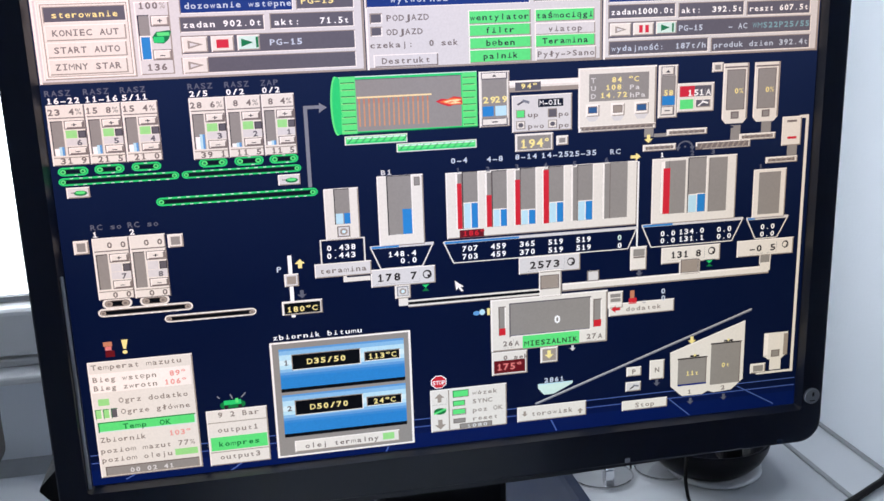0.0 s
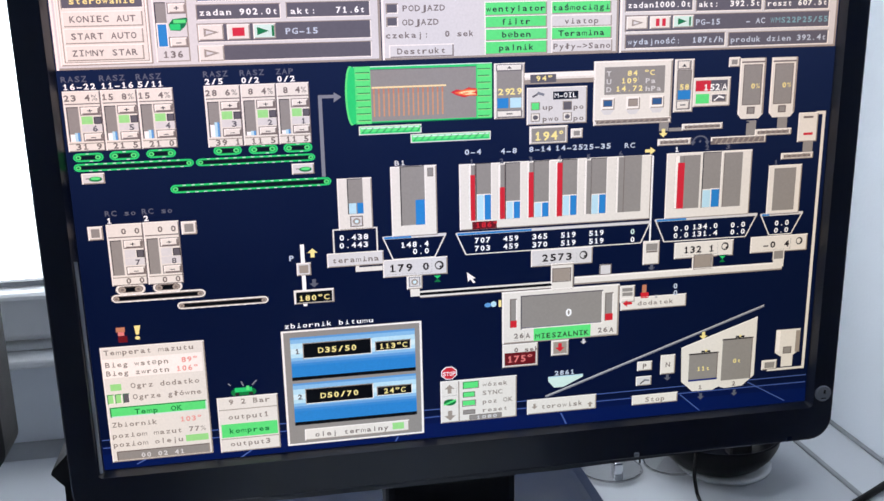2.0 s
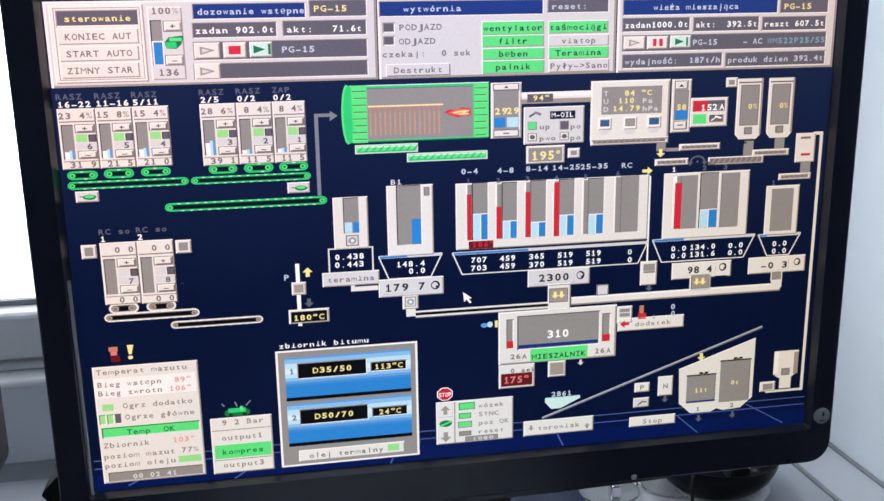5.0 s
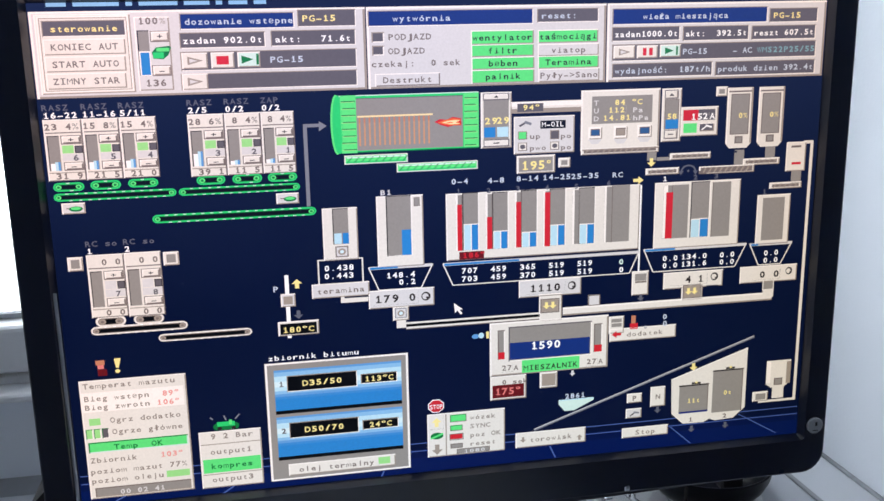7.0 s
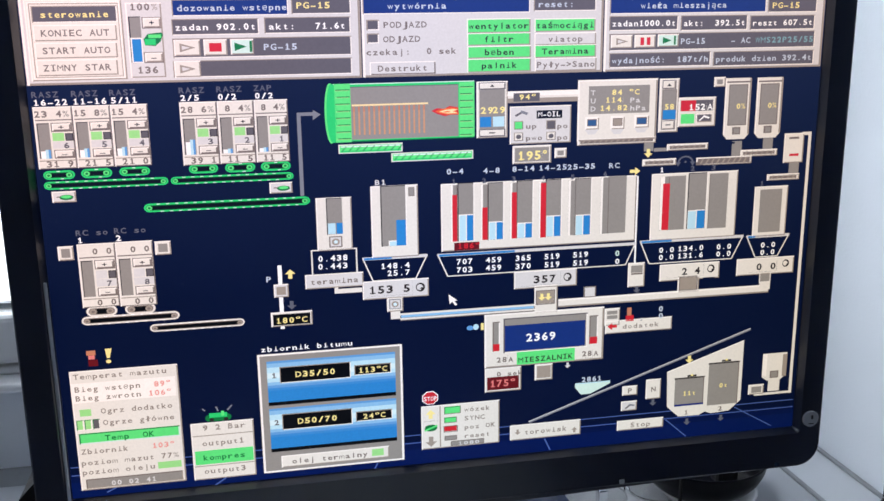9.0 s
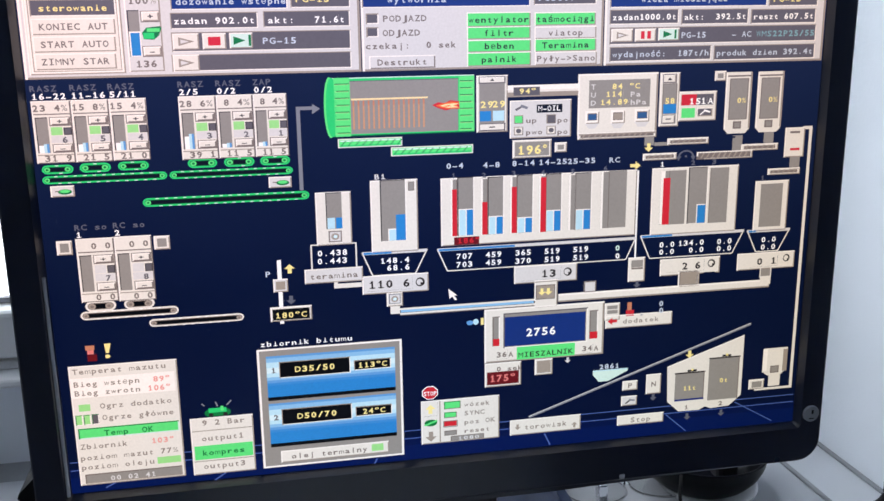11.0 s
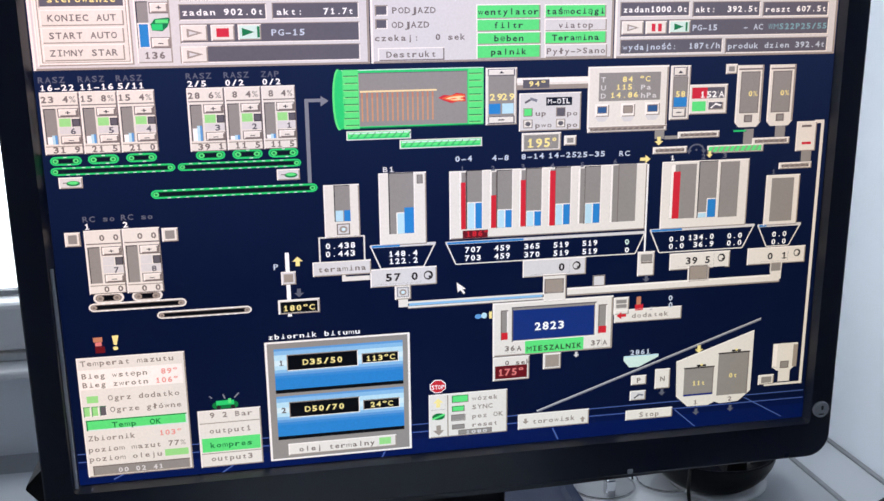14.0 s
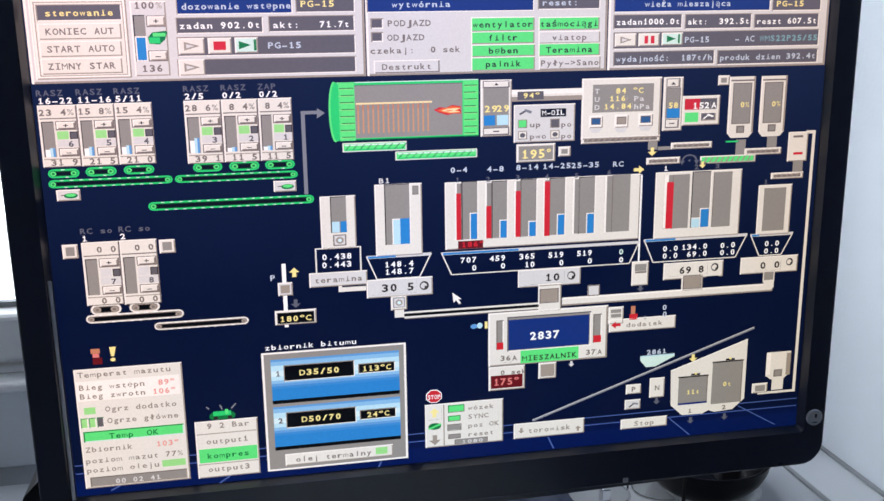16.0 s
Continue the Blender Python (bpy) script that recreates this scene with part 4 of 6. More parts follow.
for r, i in (((885.6, 147.0, 923.6, 246.4), (892.4, 158.4, 917.4, 222.4)), ((932.2, 147.2, 970.6, 246.0), (938.6, 158.4, 963.8, 222.6))):
    d = Draw("dust_silo", label="cream dust silo with grey level window").rect(r[0], r[1], r[2], r[3] - 8, "cream").rect(r[0], r[1], r[0] + 2, r[3] - 8, "light", 1).rect(r[2] - 2.5, r[1], r[2], r[3] - 8, "shade", 1)
    d.poly([(r[0], r[3] - 8), (r[2], r[3] - 8), (r[2] - 6, r[3]), (r[0] + 6, r[3])], "cream").rect(r[0] + 2, r[1] + 5, r[2] - 2, r[1] + 7.5, "soft", 1).outline(i[0] - 1.3, i[1] - 1.3, i[2] + 1.3, i[3] + 1.3, "soft", 1.3, 1).rect(*i, "grey", 1).text("0%", i[2] - 1, (i[1] + i[3]) / 2 + 6, "yellow", 7, 8.5, align="r")
    d.rect((r[0] + r[2]) / 2 - 6, r[3] - 20, (r[0] + r[2]) / 2 + 6, r[3] - 8, "soft", 2).rect((r[0] + r[2]) / 2 - 4, r[3] - 18, (r[0] + r[2]) / 2 + 4, r[3] - 10, "grey", 3).done()
d = Draw("dust_pump", label="cream pump vessel with a red bar").plate(978.5, 240.2, 1008.3, 289.4, "cream").rect(985.8, 246.2, 1000.6, 249.8, "soft", 1).rect(987.5, 274.3, 1001.6, 278.4, "red", 1).done()
d = Draw("return_pipe", label="long pale pipe along the display's edge").rect(1005.1, 238.6, 1019.3, 244.0, "cream").rect(1019.2 - 4.6, 241.2, 1019.2, 704.3, "cream", 1)
d.rect(959.3, 700.0, 1017.2, 704.3, "cream").done()

# ---- hot silos, hoppers and scales ----
d = Draw("powder_silo", label="cream powder silo with blue level").plate(329.3, 311.6, 374.8, 394.8, "cream").rect(342.3, 313.3, 362.7, 369.4, "grey", 1).rect(343.8, 351.8, 353.5, 368.7, "sky", 2).rect(354.8, 351.7, 362.8, 368.9, "blue", 2)
d.plate(344.6, 372.6, 361.6, 390.2, "panel", "soft", "soft").disc(353.1, 381.4, 5.2, 5.4, "shade", 2, 14).disc(353.1, 381.4, 2.6, 2.8, "frost", 3, 12).rect(342.3, 312.4, 343.5, 369.4, "ink", 1).rect(343.5, 312.4, 362.7, 313.6, "ink", 1).done()
d = Draw("powder_counter", label="navy counter box with pale rim").rect(320.5, 392.5, 380.3, 433.9, "navy").outline(320.5, 392.5, 380.3, 433.9, "cream", 2, 1).text("0.438", 328.5, 411.3, "white", 8, 9).text("0.443", 328.0, 424.1, "white", 8, 9).done()
button(monitor, 311.6, 431.9, 387.2, 454.9, "teramina", "panel", "soft", name="silo_name_plate", tag="cream name plate", layer=1)
Draw("feed_pipe", label="pale bent pipe").rect(349.2, 451.6, 354.0, 464.6, "cream").rect(349.0, 457.6, 385.4, 465.0, "cream", 1).done()


def hopper(top, low, part_blue, name="weigh_hopper"):
    """Outline of a weighing hopper: (u0, v, u1) above and (u0, v, u1) below, with a load bar along the top."""
    (a0, av, a1), (b0, bv, b1) = top, low
    d = Draw(name, label="outlined weighing hopper with a blue load bar")
    d.line(a0, av, b0, bv, 1.8, "cream").line(a1, av, b1, bv, 1.8, "cream").line(b0, bv, b1, bv, 1.8, "cream")
    d.rect(a0, av - 1, a1, av + 4, "panel").rect(a0 + 2, av, a0 + (a1 - a0) * part_blue, av + 3.4, "blue", 1)
    return d


b1 = Draw("bitumen_scale_tank", label="cream bitumen tank with level bars").plate(399.8, 297.0, 461.6, 411.7, "cream").plate(449.3, 301.3, 457.2, 315.3, "grey", "soft", "soft", 1).text("B1", 405.0, 295.1, "panel", 8, 8).done()
d = hopper((387.0, 410.5, 473.0), (400.1, 448.6, 457.0), 0.45).text("148.4", 449.8, 429.4, "white", 8, 9, align="r").done()
d = Draw("bitumen_scale_readout", label="pale readout with a ring symbol").plate(385.9, 448.7, 474.2, 478.5, "panel").disc(462.9, 463.3, 6.2, 7.4, "ink", 1).disc(462.1, 463.2, 4.2, 5, "panel", 2).disc(464.4, 465.3, 1.6, 2, "ink", 3, 8).done()
d = Draw("valve", label="cream valve box").plate(417.6, 477.2, 439.2, 500.9, "cream").rect(420.5, 480.3, 436.2, 496.9, "steel", 1).rect(421.8, 481.6, 434.9, 495.6, "panel", 2).disc(428.3, 488.6, 4.8, 5.2, "shade", 3, 14).disc(428.3, 488.6, 2.6, 2.8, "frost", 4, 12).done()
d = Draw("bitumen_pipe", label="pale pipe with a dark core").rect(422.3, 500.3, 435.1, 513.9, "cream").rect(435.2, 505.1, 621.8, 516.7, "cream").rect(435.2, 508.5, 621.8, 512.8, "black", 1).rect(435.2, 516.0, 621.8, 517.4, "soft", 1).done()

silo = Draw("hot_silo", label="wide cream hot aggregate silo with six cells").plate(492.1, 298.6, 763.3, 407.3, "cream").done()
for h in (*H_AGG, H_B1, H_FIL):
    Draw("cell_edge", silo, "dark edge of a cell", 3).rect(h[0] - 1.4, h[1] - 1.2, h[0], h[3], "ink").rect(h[0], h[1] - 1.2, h[2], h[1], "ink").rect(h[2], h[1], h[2] + 1.2, h[3], "light").done()
REDS = [((505.0, 301.2, 513.9, 391.6), 0.83), ((545.4, 302.3, 555.0, 391.8), 0.59), ((585.5, 301.5, 595.0, 392.0), 0.83), ((625.3, 302.1, 635.5, 393.1), 0.98), ((666.4, 302.7, 677.2, 392.3), 0), ((711.9, 299.9, 723.4, 392.9), 0)]
for r, f in REDS:
    d = Draw("temperature_column", silo, "narrow column with a red bar" if f else "narrow empty column", 3).rect(*r, "grey").rect(r[0], r[1], r[0] + 3, r[3], "light", 1).rect(r[2] - 1.2, r[1], r[2], r[3], "soft", 2)
    if f:
        d.rect(r[0] + 2, r[3] - (r[3] - r[1]) * f, r[2] - 0.6, r[3], "red", 2)
    d.done()
Draw("cell_window", silo, "empty grey cell", 3).rect(722.3, 298.6, 748.5, 392.8, "grey").done()
for k, (s, u, v) in enumerate((("0-4", 511.2, 283.5), ("4-8", 560.1, 284.5), ("8-14", 603.4, 283.9), ("14-25", 644.0, 283.9), ("25-35", 683.6, 284.4), ("RC", 730.1, 285.2))):
    r = REDS[k][0]
    Draw("cell_name", silo, "white writing over the cell", 1).text(s, u, v, "pale", 8.1, 8.5, align="c").text(str(k + 1), (r[0] + r[2]) / 2, r[1] - 2.5, "dim", 7, 7.5, align="c").done()
d = Draw("silo_temperature", silo, "dark field with red digits", 3).rect(509.3, 394.0, 543.3, 406.8, "brick").text("186°", 513.0, 403.6, "red", 8, 8.5).done()
d = hopper((486.8, 411.8, 765.0), (500.2, 448.5, 751.1), 0.38)
d.text("0", 742.4, 431.8, "mint", 8, 9, align="r").text("0", 742.7, 445.4, "white", 8, 9, align="r").done()
d = Draw("aggregate_scale_readout", label="pale readout with a ring symbol").plate(591.9, 448.6, 680.8, 477.7, "panel").disc(667.6, 462.5, 5.8, 7.2, "ink", 1).disc(666.7, 462.4, 4, 4.9, "panel", 2).disc(669.2, 464.6, 1.5, 2, "ink", 3, 8).done()
d = Draw("mixer_gate", label="cream chute with a gate").plate(620.8, 474.0, 653.6, 520.7, "cream").outline(H_G1[0] - 1.5, H_G1[1] - 1.5, H_G1[2] + 1.5, H_G1[3] + 1.5, "soft", 1.5, 1).done()
d = Draw("riser", label="white vertical line with a cream box").rect(764.8 - 1.2, 300.3, 764.8 + 1.2, 447.4, "white").plate(755.1, 445.9, 779.7, 487.6, "cream").rect(759.4, 450.6, 776.4, 462.8, "grey", 2).rect(759.8, 463.4, 776.5, 466.2, "soft", 2).arrow(768.9, 492.7, 6, "down", "dim").done()

fsilo = Draw("filler_silo", label="cream filler silo with three cells").plate(784.9, 298.1, 912.0, 410.0, "cream").done()
d = Draw("temperature_column", fsilo, "narrow column with a red bar", 3).rect(797.4, 303.0, 811.9, 392.5, "grey").rect(797.4, 303.0, 803.6, 391.9, "light", 1).rect(801.0, 314.5, 811.1, 392.5, "red", 2).done()
for r in ((809.4, 302.8, 834.6, 393.2), (869.6, 301.6, 897.5, 394.4)):
    Draw("cell_window", fsilo, "empty grey cell", 3).rect(*r, "grey").rect(r[0], r[1], r[0] + 1, r[3], "soft", 1).done()
for s, c, u, v in (("1", "white", 798.8, 295.6), ("2", "dim", 843.5, 295.3), ("3", "dim", 874.4, 295.2)):
    Draw("cell_name", fsilo, "", 1).text(s, u, v, c, 8, 8, align="c").done()
d = hopper((771.6, 409.9, 925.8), (786.1, 449.4, 909.6), 0.3)
for x, s, c in ((1188, "0.0", "white"), (1289, "0.0", "white")):
    u0, v0 = {1188: (810.7, 431.3), 1289: (896.7, 431.5)}[x]
    d.text(s, u0, v0, c, 8, 9, align="c").text(s, u0, v0 + 12.4, c, 8, 9, align="c")
d.text("134.0", 866.6, 430.7, "white", 8, 9, align="r").done()
d = Draw("filler_scale_readout", label="cream readout with a ring symbol").plate(802.1, 452.6, 892.0, 481.3, "cream").disc(879.2, 464.3, 5.6, 7, "ink", 1).disc(878.3, 464.2, 3.8, 4.6, "cream", 2).disc(881.0, 466.4, 1.5, 2, "ink", 3, 8).done()
d = Draw("filler_gate", label="cream chute with a gate").plate(830.0, 475.6, 861.9, 502.7, "cream").outline(H_G2[0] - 1.5, H_G2[1] - 1.5, H_G2[2] + 1.5, H_G2[3] + 1.5, "soft", 1.5, 1).done()
d = Draw("filler_pipe", label="long cream screw pipe to the mixer").rect(655.0, 499.9, 970.4, 513.9, "cream").rect(655.0, 499.9, 970.4, 502.9, "light", 1).rect(655.0, 511.4, 970.4, 513.9, "shade", 1)
d.rect(955.5, 493.6, 972.2, 508.2, "cream", 1).plate(691.5, 481.6, 709.1, 500.2, "panel", "soft", "soft").plate(954.6, 477.4, 972.4, 496.1, "grey", "cream", "cream").done()

d = Draw("additive_tank", label="cream additive tank with grey window").plate(938.8, 327.7, 989.7, 413.7, "cream").rect(947.4, 333.0, 981.0, 406.6, "grey", 1).text("1", 944.7, 326.1, "dim", 8, 8).done()
d = hopper((931.1, 411.9, 996.6), (946.1, 449.7, 980.3), 0.2)
d.text("0.0", 964.5, 433.2, "white", 8, 9, align="c").text("0.0", 964.3, 446.1, "white", 8, 9, align="c").done()
d = Draw("additive_readout", label="cream readout with a ring symbol").plate(918.4, 451.5, 1007.1, 480.7, "cream").disc(994.5, 463.6, 5.2, 6.6, "ink", 1).disc(993.6, 463.5, 3.6, 4.4, "cream", 2).disc(996.4, 465.7, 1.4, 1.8, "ink", 3, 8).done()

# ---- mixer ----
mixer = Draw("mixer", label="cream mixer with a level window and a green name plate").plate(550.5, 518.0, 722.1, 610.4, "cream", w=2.5).outline(H_MIX[0] - 2, H_MIX[1] - 2, H_MIX[2] + 2, H_MIX[3] + 2, "soft", 2, 1).text("A", H_AL[2] + 0.5, (H_AL[1] + H_AL[3]) / 2 + 4.5, "soft", 8, 9).text("A", H_AR[2] + 0.5, (H_AR[1] + H_AR[3]) / 2 + 4.5, "soft", 8, 9).done()
Draw("name_plate", mixer, "green name plate", 3).rect(596.2, 586.3, 680.2, 608.5, "green").text("MIESZALNIK", 637.9, 604.6, "ink", 8, 9, 1, "c").done()
for r in ((561.6, 530.7, 571.9, 581.8), (700.6, 532.0, 713.1, 582.2)):
    Draw("current_bar", mixer, "grey column with a red foot", 3).plate(*r, "grey", "soft", "light").rect(r[0] + 0.6, r[3] - 13.0, r[2] - 0.6, r[3] - 0.6, "red", 2).done()
d = Draw("mixer_motor", label="small pale blue motor").disc(530.6, 538.4, 5, 4, "mid").disc(538.5, 537.3, 4, 5, "sky", 1).rect(545.6, 531.4, 549.6, 543.4, "yellow").done()
d = Draw("gauge_box", label="cream box with grey bars").plate(722.8, 522.2, 745.2, 552.2, "cream").rect(726.2, 526.5, 741.4, 532.8, "grey", 2).rect(726.4, 534.4, 741.6, 540.8, "grey", 2).done()
d = Draw("additive_label", label="cream plate with a red arrow").plate(724.1, 544.2, 823.8, 566.8, "cream").arrow(734.3, 554.1, 7, "left", "red", 2).text("dodatek", 748.7, 559.5, "faint", 8, 8).done()
d = Draw("small_pump", label="dim red pump symbol").rect(756.2, 523.3, 762.7, 545.8, "rust").rect(754.1, 537.0, 766.1, 547.2, "red", 1).disc(777.9, 545.3, 2.5, 3, "steel").text("0", 802.2, 533.5, "pale", 8, 9).text("0", 802.6, 545.6, "pale", 8, 9).done()
d = Draw("mix_temperature", label="dark red temperature readout").plate(550.9, 611.4, 602.8, 653.2, "cream").rect(554.1, 627.1, 599.6, 649.8, "brick", 1).text("0 sek", 567.0, 626.1, "soft", 7.6, 8).text("175°", 557.2, 644.1, "rose", 9.6, 12).done()
d = Draw("discharge_gate", label="cream discharge gate").plate(622.4, 611.0, 648.1, 639.0, "cream").done()
Draw("discharge_arrow", label="small pale arrow").arrow(670.3, 617.1, 5, "down", "panel").done()

# ---- skip track and storage bins ----
d = Draw("skip_track", label="grey inclined skip track").line(614.6, 713.9, 946.8, 578.7, 4.2, "steel").line(614.6, 712.4, 946.7, 577.1, 1.2, "panel", 1).done()
button(monitor, 587.3, 716.8, 691.4, 744.2, "torowisk", "cream", "faint", name="track_plate", tag="cream name plate", layer=1)
Draw("track_arrow", label="grey arrow on the plate", layer=3).arrow(598.1, 729.5, 5, "down", "shade").done()
Draw("track_arrow", label="grey arrow on the plate", layer=3).arrow(681.9, 734.7, 5, "up", "shade").done()
d = Draw("storage_bin", label="cream storage bin with two grey cells")
d.poly([(820.5, 645.5), (822.6, 709.6), (840.9, 729.8), (872.8, 730.4), (882.4, 725.1), (891.5, 729.4), (920.1, 727.5), (938.2, 709.2), (938.0, 598.6)], "cream")
BN = d.line(820.5, 645.5, 938.0, 598.6, 2, "light", 1).text("1", 848.7, 726.5, "soft", 8, 8).text("2", 902.1, 725.3, "soft", 8, 8).done()
for r, s in (((833.0, 657.3, 878.2, 709.7), "11t"), ((884.8, 634.7, 932.1, 713.9), "0t")):
    d = Draw("bin_cell", BN, "grey cell with a dark lid line", 3).rect(*r, "grey").rect(r[0] - 1, r[1], r[2] + 1, r[1] + 2.4, "ink", 1).rect(r[2] - 1.4, r[1], r[2], r[3], "soft", 1).rect((r[0] + r[2]) / 2 - 4, r[1] - 4, (r[0] + r[2]) / 2 + 10, r[1] - 0.5, "black", 1).disc((r[0] + r[2]) / 2 + 3, r[1] - 4, 2, 2, "yellow", 2)
    if s == "11t":
        d.rect(r[0], r[3] - 3.4, r[2], r[3], "deep", 2)
    d.text(s, (r[0] + r[2]) / 2, (r[1] + r[3]) / 2 + 7, "yellow", 7, 8, 2, "c").done()
Draw("bin_arrow", label="yellow arrow").arrow(853.7, 625.2, 7, "down", "yellow").done()
Draw("bin_arrow", label="grey arrow").arrow(854.6, 741.0, 6, "down", "dim").done()
Draw("bin_arrow", label="grey arrow").arrow(908.1, 740.0, 6, "down", "dim").done()
button(monitor, 752.9, 664.0, 775.7, 681.1, "P", "cream", "soft", name="key", tag="small cream key", layer=1)
button(monitor, 788.8, 655.5, 811.5, 691.5, "N", "cream", "soft", name="key", tag="small cream key", layer=1)
Draw("key_arrow", label="grey arrow").arrow(800.4, 698.6, 6, "down", "dim").done()
d = Draw("shovel_key", label="pale key with a grey mark").plate(751.9, 691.9, 775.6, 709.3, "panel").line(758.2, 705.2, 765.0, 699.7, 2, "ink", 2).line(763.2, 698.4, 771.9, 700.5, 3, "steel", 2).done()
button(monitor, 746.7, 727.4, 817.7, 745.6, "Stop", "cream", "faint", name="stop_plate", tag="cream name plate", layer=1)
d = Draw("dust_vessel", label="cream vessel with a grey square").rect(969.9, 626.9, 1008.7, 671.2, "cream").rect(969.9, 626.9, 976.7, 667.7, "light", 1).rect(1001.7, 630.1, 1008.7, 671.2, "shade", 1).poly([(971.5, 671.4), (978.1, 677.4), (999.1, 677.6), (1006.0, 670.9)], "cream")
d.rect(980.8, 675.6, 999.3, 698.0, "cream").plate(982.6, 659.8, 996.1, 673.0, "grey", "soft", "soft").done()
d = Draw("signal_square", label="small cream square key").plate(949.5, 682.8, 974.0, 701.0, "cream").rect(954.2, 686.5, 970.2, 697.9, "grey", 2).done()

# ---- heating, compressor and bitumen panels ----
TP = (10.6, 560.6, 143.3, 757.9)
tw, th = TP[2] - TP[0], TP[3] - TP[1]
tu = lambda a: TP[0] + a * tw
tv = lambda a: TP[1] + a * th
heat = Draw("heating_panel", label="cream heating oil temperature panel").plate(*TP, "cream").rect(tu(0.01), tv(0.10), tu(0.97), tv(0.262), "light", 1)
heat.text("Temperat mazutu", tu(0.03), tv(0.066), "faint", tw * 0.058, 8.8).text("Bieg wstępn", tu(0.03), tv(0.170), "faint", tw * 0.056, 8.8).text("89°", tu(0.93), tv(0.172), "blush", tw * 0.056, 8.8, align="r")
heat.text("Bieg zwrotn", tu(0.03), tv(0.243), "faint", tw * 0.056, 8.8).text("106°", tu(0.93), tv(0.245), "blush", tw * 0.056, 8.8, align="r").text("Ogrz dodatko", tu(0.25), tv(0.36), "faint", tw * 0.0565, 8.8).text("Ogrze główne", tu(0.26), tv(0.458), "faint", tw * 0.0565, 8.8)
heat.text("Zbiornik", tu(0.03), tv(0.69), "faint", tw * 0.056, 8.8).text("103°", tu(0.92), tv(0.69), "blush", tw * 0.056, 8.8, align="r").text("poziom mazut 77%", tu(0.02), tv(0.785), "faint", tw * 0.058, 8.8).text("poziom oleju", tu(0.02), tv(0.865), "faint", tw * 0.058, 8.8)
heat = heat.done()
Draw("green_bar", heat, "lit green state bar", 3).plate(tu(0.03), tv(0.515), tu(0.975), tv(0.602), "green", "forest", "mint").text("Temp  OK", tu(0.50), tv(0.585), "forest", tw * 0.059, 9, align="c").done()
Draw("state_light", heat, "green lit square", 3).rect(tu(0.06), tv(0.315), tu(0.165), tv(0.372), "pea").done()
for k, c in enumerate(("pea", "pea", "dark")):
    Draw("state_light", heat, "green lit square" if c == "pea" else "dark square", 3).plate(tu(0.02 + 0.075 * k), tv(0.402), tu(0.085 + 0.075 * k), tv(0.485), c, "forest", "light", 1).done()
Draw("level_bar", heat, "green oil level bar", 3).rect(tu(0.74), tv(0.815), tu(0.965), tv(0.872), "pea").done()
Draw("timer_field", heat, "dim grey timer field", 3).plate(tu(0.05), tv(0.905), tu(0.97), tv(0.985), "grey", "soft", "shade").text("00 02 41", tu(0.5), tv(0.972), "panel", tw * 0.055, 8, align="c").done()
d = Draw("alarm_mark", label="yellow exclamation mark and small red marks").poly([(56.5, 528.0), (64.8, 527.9), (61.6, 543.1), (58.1, 542.8)], "yellow").disc(59.8, 548.4, 3.2, 3, "yellow")
d.rect(33.7, 529.3, 44.8, 536.8, "rust").rect(35.8, 536.8, 43.6, 543.1, "rose", 1).rect(35.3, 544.0, 46.8, 554.4, "brick").done()

KP = (153.5, 662.6, 234.7, 759.5)
kw, kh = KP[2] - KP[0], KP[3] - KP[1]
comp = Draw("compressor_panel", label="cream compressor panel with one lit key").plate(*KP, "cream").text("9 2 Bar", KP[2] - 0.12 * kw, KP[1] + 0.13 * kh, "faint", kw * 0.1, 9, align="r").text("output1", KP[0] + kw / 2, KP[1] + 0.40 * kh, "faint", kw * 0.098, 9, align="c").text("output3", KP[0] + kw / 2, KP[1] + 0.895 * kh, "faint", kw * 0.098, 9, align="c")
comp = comp.rect(KP[0] + 2, KP[1] + 0.215 * kh, KP[2] - 2, KP[1] + 0.23 * kh, "shade", 2).rect(KP[0] + 2, KP[1] + 0.75 * kh, KP[2] - 2, KP[1] + 0.765 * kh, "shade", 2).done()
Draw("lit_key", comp, "green lit key", 3).rect(KP[0] + 0.04 * kw, KP[1] + 0.485 * kh, KP[2] - 0.03 * kw, KP[1] + 0.73 * kh, "green").text("kompres", KP[0] + kw / 2, KP[1] + 0.65 * kh, "forest", kw * 0.098, 9, align="c").done()
d = Draw("compressor", label="green compressor with grey stacks").capsule(173.1, 649.6, 206.9, 661.4, "forest").rect(178.4, 647.3, 201.4, 654.9, "lime", 1).rect(193.9, 644.4, 197.8, 652.5, "green", 2).disc(181.4, 658.3, 3, 3, "ink", 2).disc(199.7, 658.6, 3, 3, "ink", 2)
d.line(170.1, 638.7, 173.5, 642.9, 2, "steel").line(187.7, 636.9, 190.2, 644.9, 2, "steel").line(202.0, 644.3, 208.2, 636.4, 2, "steel").done()

